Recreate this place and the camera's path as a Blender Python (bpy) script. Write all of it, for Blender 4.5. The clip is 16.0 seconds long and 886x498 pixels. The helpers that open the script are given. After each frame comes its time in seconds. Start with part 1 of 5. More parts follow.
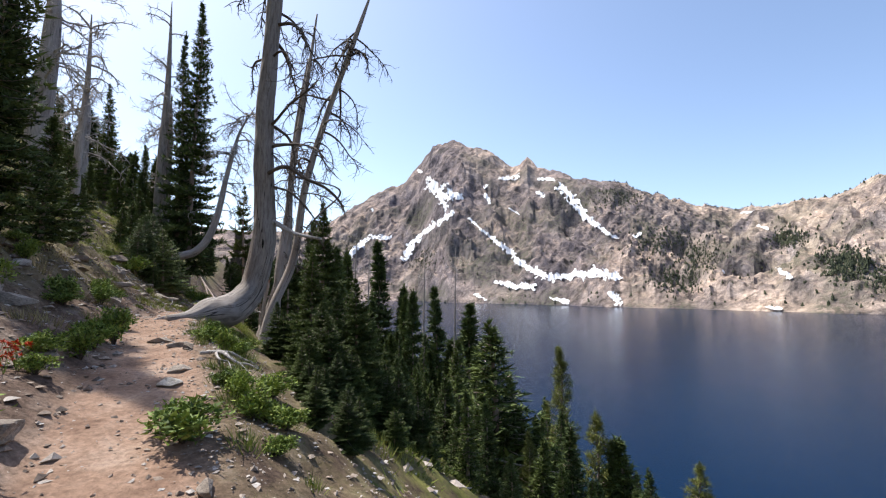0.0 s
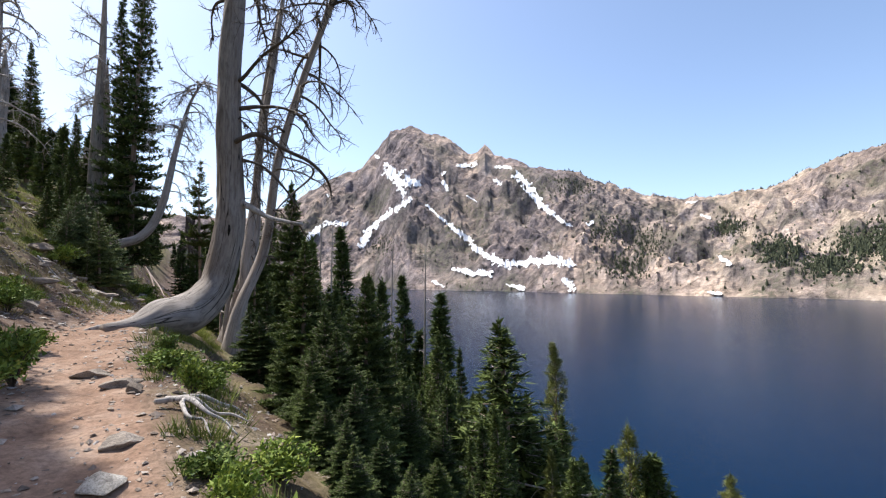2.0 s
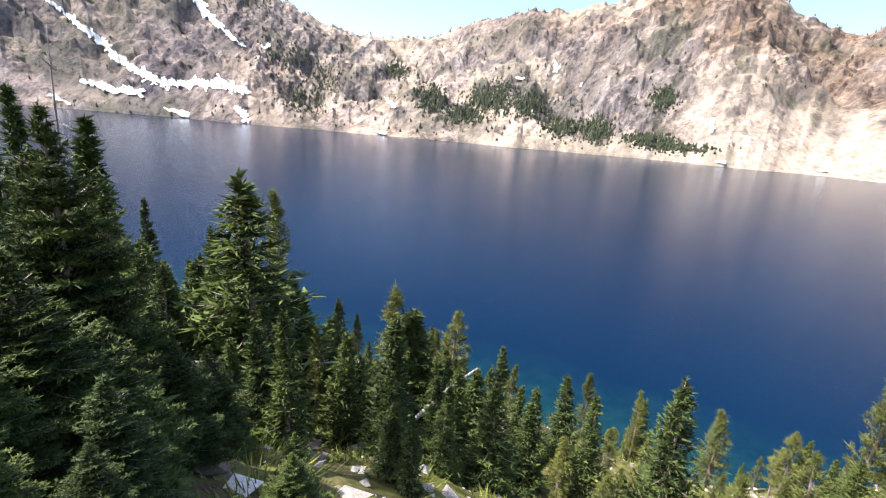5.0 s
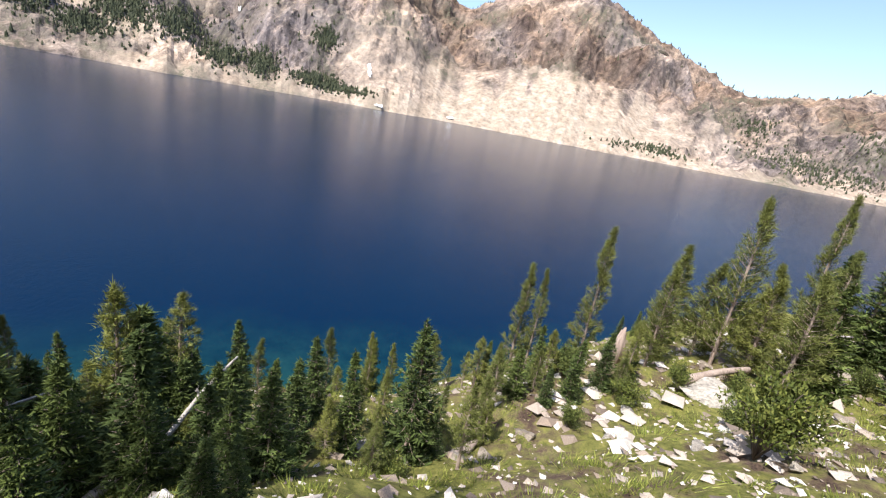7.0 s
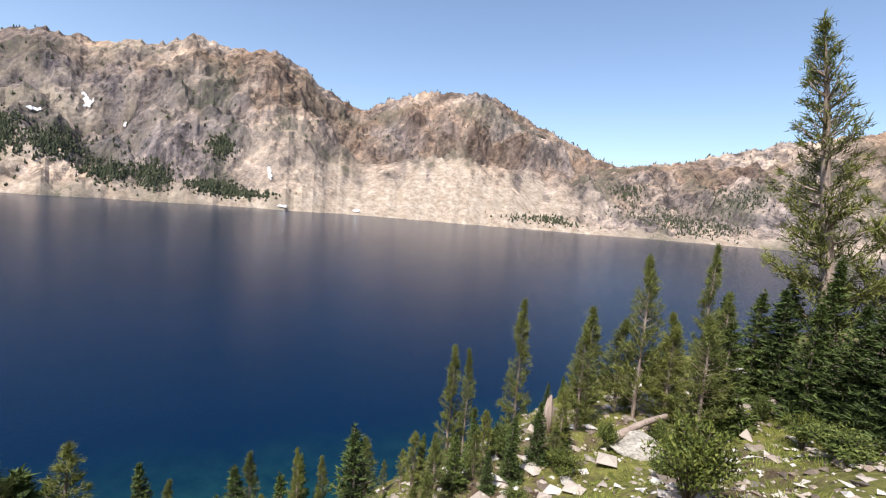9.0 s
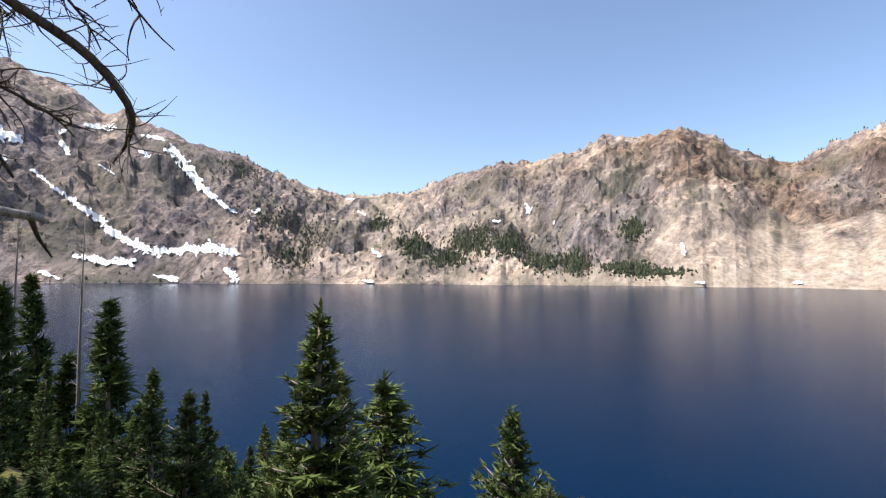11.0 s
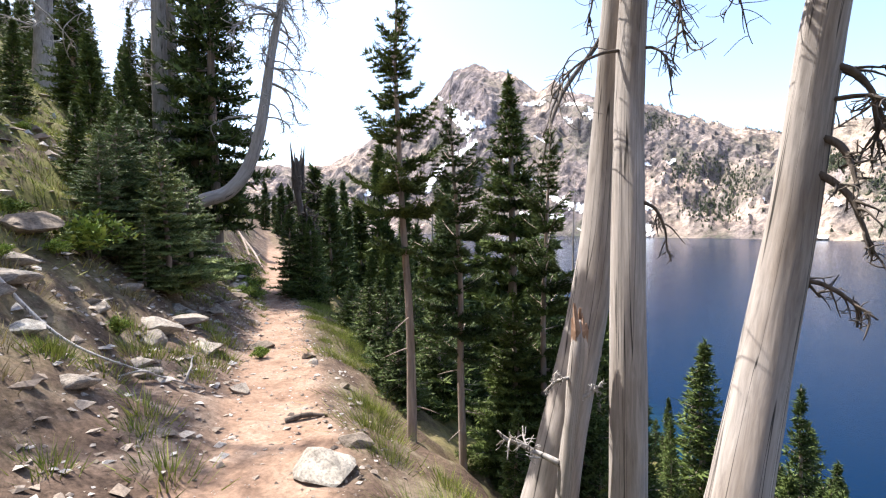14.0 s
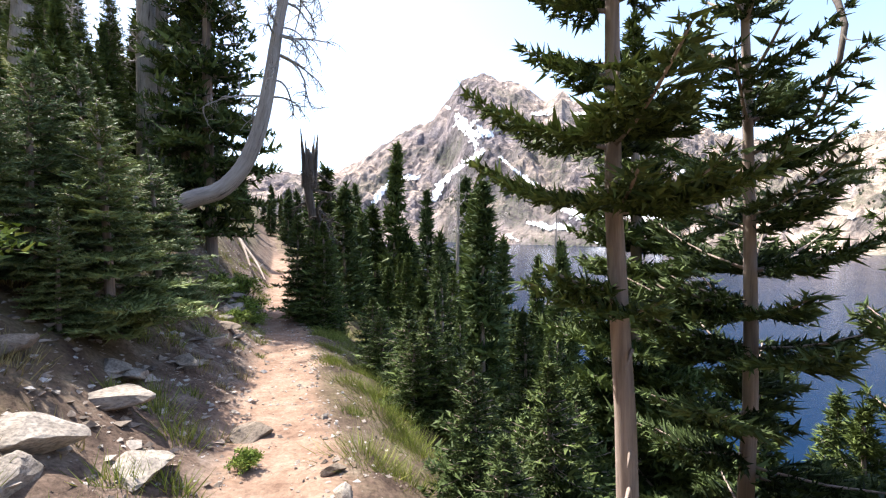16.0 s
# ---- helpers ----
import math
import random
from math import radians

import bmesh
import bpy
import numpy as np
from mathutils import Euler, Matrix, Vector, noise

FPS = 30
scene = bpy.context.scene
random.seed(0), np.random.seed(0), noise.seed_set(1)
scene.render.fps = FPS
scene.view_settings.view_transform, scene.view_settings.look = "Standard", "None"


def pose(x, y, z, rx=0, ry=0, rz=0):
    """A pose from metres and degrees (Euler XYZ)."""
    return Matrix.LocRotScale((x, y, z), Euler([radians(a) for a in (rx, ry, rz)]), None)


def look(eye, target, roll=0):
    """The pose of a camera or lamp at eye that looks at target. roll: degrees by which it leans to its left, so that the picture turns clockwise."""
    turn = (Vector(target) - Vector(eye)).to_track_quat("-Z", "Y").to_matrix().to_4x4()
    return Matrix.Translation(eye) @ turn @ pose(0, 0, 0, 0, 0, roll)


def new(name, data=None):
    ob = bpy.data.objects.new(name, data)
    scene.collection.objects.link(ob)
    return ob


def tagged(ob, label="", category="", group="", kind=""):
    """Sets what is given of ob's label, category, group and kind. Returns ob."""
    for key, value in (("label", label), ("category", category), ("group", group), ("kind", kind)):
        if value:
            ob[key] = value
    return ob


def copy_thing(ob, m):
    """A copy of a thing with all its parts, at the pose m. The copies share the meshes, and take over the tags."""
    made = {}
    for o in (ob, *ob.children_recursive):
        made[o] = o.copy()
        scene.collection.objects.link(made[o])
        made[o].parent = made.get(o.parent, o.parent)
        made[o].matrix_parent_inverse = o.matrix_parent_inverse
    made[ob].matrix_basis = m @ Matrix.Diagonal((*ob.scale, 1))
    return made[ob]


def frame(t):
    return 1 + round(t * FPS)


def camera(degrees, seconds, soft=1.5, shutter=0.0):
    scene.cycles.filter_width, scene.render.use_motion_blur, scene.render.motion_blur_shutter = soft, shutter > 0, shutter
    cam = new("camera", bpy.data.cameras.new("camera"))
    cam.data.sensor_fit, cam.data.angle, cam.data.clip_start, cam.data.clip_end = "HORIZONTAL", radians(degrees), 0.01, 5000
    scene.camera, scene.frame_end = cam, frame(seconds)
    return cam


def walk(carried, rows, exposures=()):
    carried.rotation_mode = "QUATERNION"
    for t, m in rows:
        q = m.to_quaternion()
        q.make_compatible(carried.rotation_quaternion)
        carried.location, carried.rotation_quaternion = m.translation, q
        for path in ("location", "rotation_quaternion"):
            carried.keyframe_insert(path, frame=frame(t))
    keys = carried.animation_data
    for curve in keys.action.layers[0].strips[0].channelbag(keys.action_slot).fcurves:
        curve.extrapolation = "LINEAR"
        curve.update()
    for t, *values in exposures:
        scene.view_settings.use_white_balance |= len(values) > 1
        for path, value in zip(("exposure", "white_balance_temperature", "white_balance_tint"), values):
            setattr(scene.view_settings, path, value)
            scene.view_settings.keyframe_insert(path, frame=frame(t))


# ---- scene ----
cam = camera(86.6, 16.0, soft=1.2)
PATH = [
    (0, (1.787, 0.55, 1.088), (1.784, 2.542, 1.265), -0.1),
    (0.5, (1.536, 0.911, 1.144), (1.587, 2.904, 1.301), -0.3),
    (1, (1.326, 1.354, 1.178), (1.432, 3.344, 1.346), -0.6),
    (1.5, (1.071, 1.738, 1.223), (1.219, 3.727, 1.378), -0.1),
    (2, (0.887, 2.159, 1.258), (1.066, 4.147, 1.379), -0.3),
    (2.5, (0.692, 2.509, 1.266), (1.004, 4.485, 1.293), -0.3),
    (3, (0.596, 2.927, 1.259), (1.135, 4.849, 1.132), -0.1),
    (3.2, (0.54, 3.106, 1.282), (1.161, 4.995, 1.069), -0.0),
    (5.3, (0.286, 4.544, 1.368), (1.755, 5.776, 0.802), 5.8),
    (5.5, (0.254, 4.629, 1.394), (1.823, 5.726, 0.816), 6.4),
    (6, (0.104, 4.944, 1.48), (1.862, 5.68, 0.874), 8.5),
    (6.5, (0.018, 5.261, 1.514), (1.865, 5.72, 0.901), 10.3),
    (7, (-0.095, 5.506, 1.632), (1.803, 5.72, 1.041), 10.8),
    (7.5, (-0.159, 5.468, 1.706), (1.779, 5.501, 1.213), 9.6),
    (8, (-0.185, 5.397, 1.8), (1.779, 5.25, 1.449), 8.2),
    (8.2, (-0.203, 5.347, 1.801), (1.765, 5.131, 1.517), 7.5),
    (10.3, (-0.655, 5.876, 1.841), (1.229, 6.538, 1.951), -0.3),
    (10.5, (-0.758, 5.957, 1.849), (1.035, 6.838, 1.957), -0.2),
    (11, (-1.091, 6.334, 1.866), (0.314, 7.757, 1.936), -0.1),
    (11.5, (-1.483, 6.913, 1.869), (-0.637, 8.724, 1.91), 0.2),
    (12, (-1.917, 7.395, 1.894), (-1.4, 9.327, 1.911), -0.4),
    (12.5, (-2.316, 7.994, 1.883), (-2.036, 9.975, 1.868), -0.4),
    (13, (-2.7, 8.563, 1.888), (-2.641, 10.562, 1.844), -1.4),
    (13.5, (-3.068, 9.158, 1.948), (-3.102, 11.156, 1.867), -0.4),
    (14, (-3.362, 9.745, 1.987), (-3.454, 11.74, 1.875), -0.9),
    (14.5, (-3.586, 10.361, 2.137), (-3.708, 12.351, 1.985), -0.5),
    (15, (-3.782, 10.932, 2.116), (-3.921, 12.923, 1.978), -1.0),
    (15.5, (-4.062, 11.623, 2.0), (-4.182, 13.617, 1.902), -0.9),
    (16, (-4.366, 12.297, 1.982), (-4.482, 14.292, 1.906), -0.2),
]
walk(cam, [(t, look(eye, target, roll)) for t, eye, target, roll in PATH],
     exposures=((0, 0.82), (2.5, 0.9), (3.2, 1.0), (5.3, 1.42), (6, 1.25), (7, 0.95), (8, 0.78), (10.5, 0.48), (11, 0.78), (11.5, 0.96), (12.5, 1.26), (13.5, 1.55), (16, 1.74)))

# ---- light and sky ----
SUN_AZ, SUN_EL = -56.0, 57.0          # degrees: clockwise from +y, above the horizon
world = bpy.data.worlds.new("sky_world")
scene.world = world
world.use_nodes = True
wn = world.node_tree.nodes
sky = wn.new("ShaderNodeTexSky")
sky.sky_type, sky.sun_disc = "NISHITA", False
sky.sun_elevation, sky.sun_rotation = radians(SUN_EL), radians(SUN_AZ)
sky.altitude, sky.air_density, sky.dust_density, sky.ozone_density = 2500.0, 1.05, 10.0, 0.6
wn["Background"].inputs["Strength"].default_value = 0.15
world.node_tree.links.new(sky.outputs["Color"], wn["Background"].inputs["Color"])
sun = new("sun", bpy.data.lights.new("sun", "SUN"))
sun.data.energy, sun.data.angle, sun.data.color = 4.0, radians(0.53), (1.0, 0.965, 0.91)
sun_to = Vector((math.sin(radians(SUN_AZ)) * math.cos(radians(SUN_EL)), math.cos(radians(SUN_AZ)) * math.cos(radians(SUN_EL)), math.sin(radians(SUN_EL))))
sun.matrix_world = look(sun_to * 60, (0, 0, 0))

# ---- node materials ----


def material(name, rough=0.8, spec=0.3):
    m = bpy.data.materials.new(name)
    m.use_nodes = True
    b = m.node_tree.nodes["Principled BSDF"]
    b.inputs["Roughness"].default_value = rough
    b.inputs["Specular IOR Level"].default_value = spec
    return m, m.node_tree, b


def node(tree, kind, **values):
    n = tree.nodes.new(kind)
    for key, value in values.items():
        if key in n.inputs:
            n.inputs[key].default_value = value
    return n


def coords(tree, scale=(1, 1, 1), local=False):
    src = tree.nodes.new("ShaderNodeTexCoord") if local else tree.nodes.new("ShaderNodeNewGeometry")
    mp = tree.nodes.new("ShaderNodeMapping")
    mp.inputs["Scale"].default_value = scale
    tree.links.new(src.outputs["Object" if local else "Position"], mp.inputs["Vector"])
    return mp.outputs["Vector"]


def noise_of(tree, vec, scale, detail=6.0, rough=0.6, distort=0.0):
    n = node(tree, "ShaderNodeTexNoise", Scale=scale, Detail=detail, Roughness=rough, Distortion=distort)
    tree.links.new(vec, n.inputs["Vector"])
    return n.outputs["Fac"]


def ramp(tree, fac, *stops):
    r = tree.nodes.new("ShaderNodeValToRGB")
    e = r.color_ramp.elements
    while len(e) < len(stops):
        e.new(0.5)
    for k, (at, col) in zip(e, stops):
        k.position = at
        k.color = (*col, 1) if isinstance(col, tuple) else (col, col, col, 1)
    tree.links.new(fac, r.inputs["Fac"])
    return r.outputs["Color"]


def mixed(tree, fac, a, b, mode="MIX"):
    n = tree.nodes.new("ShaderNodeMix")
    n.data_type, n.blend_type = "RGBA", mode
    for socket, value in ((n.inputs[0], fac), (n.inputs[6], a), (n.inputs[7], b)):
        if isinstance(value, (int, float)):
            socket.default_value = value
        elif isinstance(value, tuple):
            socket.default_value = (*value, 1)
        else:
            tree.links.new(value, socket)
    return n.outputs[2]


def attribute(tree, name):
    a = tree.nodes.new("ShaderNodeAttribute")
    a.attribute_name = name
    return a.outputs["Fac"]


def bumped(tree, b, height, strength, distance=0.02):
    n = node(tree, "ShaderNodeBump", Strength=strength, Distance=distance)
    tree.links.new(height, n.inputs["Height"])
    tree.links.new(n.outputs["Normal"], b.inputs["Normal"])


def paint(tree, b, colour):
    tree.links.new(colour, b.inputs["Base Color"])


def ground_material():
    m, t, b = material("mountain_soil", 0.95, 0.1)
    v = coords(t)
    big, mid, fine = noise_of(t, v, 0.35, 4), noise_of(t, v, 2.2, 8, 0.65), noise_of(t, v, 26, 8, 0.7)
    soil = ramp(t, mid, (0.3, (0.055, 0.037, 0.027)), (0.5, (0.13, 0.088, 0.066)), (0.7, (0.265, 0.205, 0.165)))
    grit = ramp(t, fine, (0.35, 0.55), (0.62, 1.35))
    soil = mixed(t, 1.0, soil, grit, "MULTIPLY")
    green = ramp(t, noise_of(t, v, 5.0, 8, 0.7), (0.3, (0.045, 0.055, 0.015)), (0.6, (0.20, 0.19, 0.055)), (0.75, (0.30, 0.25, 0.10)))
    turf = ramp(t, mixed(t, 0.55, big, mid), (0.42, 0.0), (0.53, 1.0))
    turf = mixed(t, 1.0, turf, attribute(t, "turf"), "MULTIPLY")
    slope = mixed(t, turf, soil, green)
    dirt = ramp(t, noise_of(t, v, 3.0, 7, 0.62), (0.3, (0.19, 0.116, 0.08)), (0.5, (0.295, 0.192, 0.136)), (0.7, (0.375, 0.268, 0.202)))
    dirt = mixed(t, 1.0, dirt, ramp(t, fine, (0.38, 0.72), (0.6, 1.12)), "MULTIPLY")
    paint(t, b, mixed(t, attribute(t, "trail"), slope, dirt))
    bumped(t, b, fine, 0.6, 0.03)
    return m


def rock_material(name="pale_granite", tint=(1.0, 0.97, 0.92)):
    m, t, b = material(name, 0.85, 0.2)
    v = coords(t, local=True)
    base = ramp(t, noise_of(t, v, 3.0, 9, 0.65), (0.28, (0.15 * tint[0], 0.14 * tint[1], 0.13 * tint[2])), (0.48, (0.36 * tint[0], 0.34 * tint[1], 0.32 * tint[2])), (0.7, (0.56 * tint[0], 0.54 * tint[1], 0.51 * tint[2])))
    info = t.nodes.new("ShaderNodeObjectInfo")
    paint(t, b, mixed(t, 1.0, mixed(t, 1.0, base, ramp(t, info.outputs["Random"], (0.0, (0.62, 0.55, 0.48)), (0.5, (0.95, 0.93, 0.9)), (1.0, (1.15, 1.15, 1.13))), "MULTIPLY"), ramp(t, noise_of(t, v, 26, 4), (0.36, 0.6), (0.56, 1.05)), "MULTIPLY"))
    bumped(t, b, noise_of(t, v, 14, 8, 0.7), 0.5, 0.03)
    return m


def foliage_material(name, dark, light, tip, shoots=False):
    m, t, b = material(name, 0.65, 0.18)
    g = t.nodes.new("ShaderNodeNewGeometry")
    info = t.nodes.new("ShaderNodeObjectInfo")
    c = ramp(t, g.outputs["Random Per Island"], (0.0, dark), (0.55, light), (1.0, tip))
    if shoots:
        # the outer shoots are this year's, paler growth
        c = mixed(t, ramp(t, attribute(t, "shoot"), (0.35, 0.0), (1.0, 0.6)), c, tuple(k * 1.15 for k in tip))
    c = mixed(t, 1.0, c, ramp(t, info.outputs["Random"], (0.0, (0.78, 0.82, 0.85)), (1.0, (1.18, 1.14, 0.95))), "MULTIPLY")
    patch = noise_of(t, coords(t), 1.6, 3)
    paint(t, b, mixed(t, 1.0, c, ramp(t, patch, (0.35, 0.75), (0.65, 1.25)), "MULTIPLY"))
    b.inputs["Subsurface Weight"].default_value = 0.0
    tr = node(t, "ShaderNodeBsdfTranslucent")
    t.links.new(c, tr.inputs["Color"])
    mix = node(t, "ShaderNodeMixShader", Fac=0.08)
    t.links.new(b.outputs[0], mix.inputs[1])
    t.links.new(tr.outputs[0], mix.inputs[2])
    t.links.new(mix.outputs[0], t.nodes["Material Output"].inputs["Surface"])
    return m


def dead_wood_material(name, dark, light, crack=True, along_grain=False):
    m, t, b = material(name, 0.8, 0.2)
    def wood(scale):
        if not along_grain:
            return coords(t, scale, True)
        src, mp = t.nodes.new("ShaderNodeAttribute"), t.nodes.new("ShaderNodeMapping")
        src.attribute_name = "grain"
        mp.inputs["Scale"].default_value = scale
        t.links.new(src.outputs["Vector"], mp.inputs["Vector"])
        return mp.outputs["Vector"]

    v = wood((7, 7, 1.1) if along_grain else (9, 9, 0.55))
    grain = noise_of(t, v, 3.2, 9, 0.7, 0.6)
    broad = noise_of(t, wood((2.2, 2.2, 0.7)), 1.3, 5)
    col = ramp(t, grain, (0.3, dark), (0.52, light), (0.75, tuple(min(0.75, c * 1.35) for c in light)))
    col = mixed(t, 1.0, col, ramp(t, broad, (0.3, (0.66, 0.59, 0.53)), (0.5, (0.98, 0.95, 0.93)), (0.68, (1.14, 1.12, 1.1))), "MULTIPLY")
    if crack:
        # long dark drying cracks that run along the trunk
        cv = noise_of(t, wood((5.5, 5.5, 0.14)), 1.5, 2, 0.5, 0.25)
        line = ramp(t, cv, (0.4925, 1.0), (0.498, 0.09), (0.503, 0.09), (0.5085, 1.0))
        col = mixed(t, 1.0, col, line, "MULTIPLY")
        knots = noise_of(t, wood((1, 1, 0.45)), 3.4, 3)
        col = mixed(t, 1.0, col, ramp(t, knots, (0.22, 0.4), (0.27, 1.0)), "MULTIPLY")
    paint(t, b, col)
    bumped(t, b, grain, 0.3 if along_grain else 0.7, 0.01)
    return m


def mountain_material():
    m, t, b = material("granite_mountain", 0.95, 0.05)
    v = coords(t)
    big, mid, fine = noise_of(t, v, 0.006, 6, 0.6), noise_of(t, coords(t, (1, 1, 0.45)), 0.035, 9, 0.7, 0.8), noise_of(t, v, 0.22, 8, 0.72)
    rock = ramp(t, mid, (0.34, (0.15, 0.138, 0.135)), (0.45, (0.33, 0.288, 0.268)), (0.54, (0.50, 0.43, 0.385)), (0.66, (0.66, 0.58, 0.52)))
    rock = mixed(t, 1.0, rock, ramp(t, big, (0.36, (0.80, 0.80, 0.84)), (0.62, (1.12, 1.06, 0.98))), "MULTIPLY")
    # dark grey rock of the left peak; its shade is painted into this tint too
    rock = mixed(t, attribute(t, "dark"), rock, mixed(t, 1.0, rock, (0.68, 0.69, 0.75), "MULTIPLY"))
    rust = ramp(t, mid, (0.35, (0.15, 0.10, 0.075)), (0.6, (0.34, 0.24, 0.172)), (0.7, (0.45, 0.355, 0.275)))
    rock = mixed(t, attribute(t, "rust"), rock, rust)
    crag = noise_of(t, coords(t, (1, 1, 0.35)), 0.085, 6, 0.7, 0.3)
    rock = mixed(t, 1.0, rock, ramp(t, crag, (0.38, 0.5), (0.47, 1.0), (0.62, 1.15)), "MULTIPLY")
    scree = ramp(t, noise_of(t, coords(t, (1, 1, 0.16)), 0.075, 8, 0.65), (0.35, (0.31, 0.24, 0.18)), (0.62, (0.44, 0.362, 0.29)))
    rock = mixed(t, 1.0, rock, ramp(t, noise_of(t, coords(t, (1, 1, 0.6)), 0.013, 5, 0.6, 0.6), (0.4, (0.6, 0.61, 0.64)), (0.52, (0.96, 0.95, 0.93)), (0.65, (1.12, 1.08, 1.02))), "MULTIPLY")
    # flat ledges carry pale sand and talus, steep faces are tinted darker and cooler
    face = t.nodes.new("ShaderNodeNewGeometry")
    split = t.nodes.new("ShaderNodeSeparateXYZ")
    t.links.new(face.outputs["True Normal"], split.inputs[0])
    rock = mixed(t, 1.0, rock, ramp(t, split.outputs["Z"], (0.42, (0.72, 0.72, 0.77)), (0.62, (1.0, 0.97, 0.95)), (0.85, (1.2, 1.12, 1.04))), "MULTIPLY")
    sand = ramp(t, noise_of(t, coords(t, (1, 1, 0.3)), 0.02, 7, 0.62), (0.5, 0.0), (0.6, 1.0))
    rock = mixed(t, mixed(t, 1.0, sand, attribute(t, "sand"), "MULTIPLY"), rock, (0.56, 0.455, 0.345))
    rock = mixed(t, attribute(t, "scree"), rock, scree)
    scrub_mask = mixed(t, 1.0, attribute(t, "scrub"), ramp(t, fine, (0.44, 0.0), (0.52, 1.0)), "MULTIPLY")
    rock = mixed(t, scrub_mask, rock, (0.125, 0.12, 0.085))
    paint(t, b, mixed(t, 1.0, rock, ramp(t, fine, (0.36, 0.62), (0.62, 1.22)), "MULTIPLY"))
    bumped(t, b, mixed(t, attribute(t, "scree"), mixed(t, 0.5, fine, mid), mixed(t, 0.12, (0.5, 0.5, 0.5), fine)), 1.0, 8.0)
    return m


def snow_material():
    m, t, b = material("old_snow", 0.7, 0.2)
    paint(t, b, ramp(t, noise_of(t, coords(t), 0.12, 6), (0.3, (0.78, 0.77, 0.76)), (0.65, (0.9, 0.9, 0.91))))
    return m


def water_material():
    m, t, b = material("lake_water", 0.15, 0.06)
    b.inputs["IOR"].default_value = 1.33
    v = coords(t)
    # distance off the near bank tells how deep the bed lies
    off = t.nodes.new("ShaderNodeVectorMath")
    off.operation = "DOT_PRODUCT"
    off.inputs[1].default_value = (UY, -UX, 0)
    t.links.new(v, off.inputs[0])
    wob = node(t, "ShaderNodeMath")
    wob.operation = "MULTIPLY_ADD"
    wob.inputs[1].default_value = 16.0
    t.links.new(noise_of(t, v, 0.055, 4), wob.inputs[0])
    t.links.new(off.outputs["Value"], wob.inputs[2])
    span = node(t, "ShaderNodeMapRange")
    span.inputs["From Min"].default_value, span.inputs["From Max"].default_value = 33.0, 45.0
    t.links.new(wob.outputs[0], span.inputs["Value"])
    bed = ramp(t, noise_of(t, v, 0.5, 6, 0.7), (0.35, (0.002, 0.026, 0.03)), (0.68, (0.014, 0.066, 0.062)))
    deep = ramp(t, noise_of(t, coords(t, (1, 0.3, 1)), 0.012, 3), (0.3, (0.0003, 0.0105, 0.034)), (0.7, (0.0008, 0.0145, 0.043)))
    fade = ramp(t, span.outputs["Result"], (0.0, 0.0), (0.45, 0.62), (1.0, 1.0))
    paint(t, b, mixed(t, fade, bed, deep))
    ripple = node(t, "ShaderNodeBump", Strength=0.3, Distance=0.12)
    t.links.new(noise_of(t, coords(t, (1.0, 1.5, 1)), 2.6, 5, 0.65, 0.4), ripple.inputs["Height"])
    t.links.new(ripple.outputs["Normal"], b.inputs["Normal"])
    return m


def plain_material(name, a, c, scale=8.0, rough=0.8):
    m, t, b = material(name, rough, 0.2)
    n = noise_of(t, coords(t, local=True), scale, 7, 0.65)
    paint(t, b, ramp(t, n, (0.3, a), (0.7, c)))
    bumped(t, b, n, 0.5, 0.01)
    return m


# ---- plan of the hillside: distance along the trail (s) and across it (e) ----
OX, OY, UX, UY = -0.44, 4.44, -0.437, 0.8995
TRAIL_S = (-14, -8, -4.3, 0, 2, 5, 8, 10, 13.6, 19, 28, 40, 60, 120)
TRAIL_Z = (-1.8, -0.85, -0.3, 0.34, 0.5, 0.62, 0.6, 0.48, 0.25, -0.02, 0.1, 0.33, 1.5, 6.0)
BEND_S = (-14, -4.5, -1.6, 1, 3, 5, 7, 8.5, 9.4, 12, 13.5, 16, 19.3, 40, 120)
BEND_D = (0.4, 0.2, -0.1, -0.22, -0.45, -0.42, -0.3, -0.27, -0.12, 0.08, 0.15, 0.45, 0.57, 1.8, 4.0)
CROSS_E = (-150, -60, -20, -8, -3, -1.2, -0.42, 0, 0.36, 0.6, 1.2, 7.6, 10.5, 14, 24, 40, 70)
CROSS_Z = (100, 48, 16.5, 6.3, 1.9, 0.44, 0.02, -0.02, 0, -0.06, -0.42, -4.95, -5.5, -8.2, -16.4, -27, -36)
LAKE_Z = -16.0
EYE = (-1.0, 6.0, 1.6)                 # middle of the walk


def lattice(ix, iy, seed):
    h = (ix * 374761393 + iy * 668265263 + seed * 974634347) & 0x7FFFFFFF
    h = ((h ^ (h >> 13)) * 1274126177) & 0x7FFFFFFF
    return ((h ^ (h >> 16)) & 0xFFFF) / 65535.0


def smooth_noise(x, y, seed=0):
    x, y = np.asarray(x, float), np.asarray(y, float)
    ix, iy = np.floor(x).astype(np.int64), np.floor(y).astype(np.int64)
    fx, fy = x - ix, y - iy
    fx, fy = fx * fx * (3 - 2 * fx), fy * fy * (3 - 2 * fy)
    a, b = lattice(ix, iy, seed), lattice(ix + 1, iy, seed)
    c, d = lattice(ix, iy + 1, seed), lattice(ix + 1, iy + 1, seed)
    return (a + (b - a) * fx) * (1 - fy) + (c + (d - c) * fx) * fy - 0.5


def fractal(x, y, seed=0, octaves=4, gain=0.5):
    total, amp = 0.0, 1.0
    for k in range(octaves):
        total = total + amp * smooth_noise(x * 2 ** k, y * 2 ** k, seed + k)
        amp *= gain
    return total


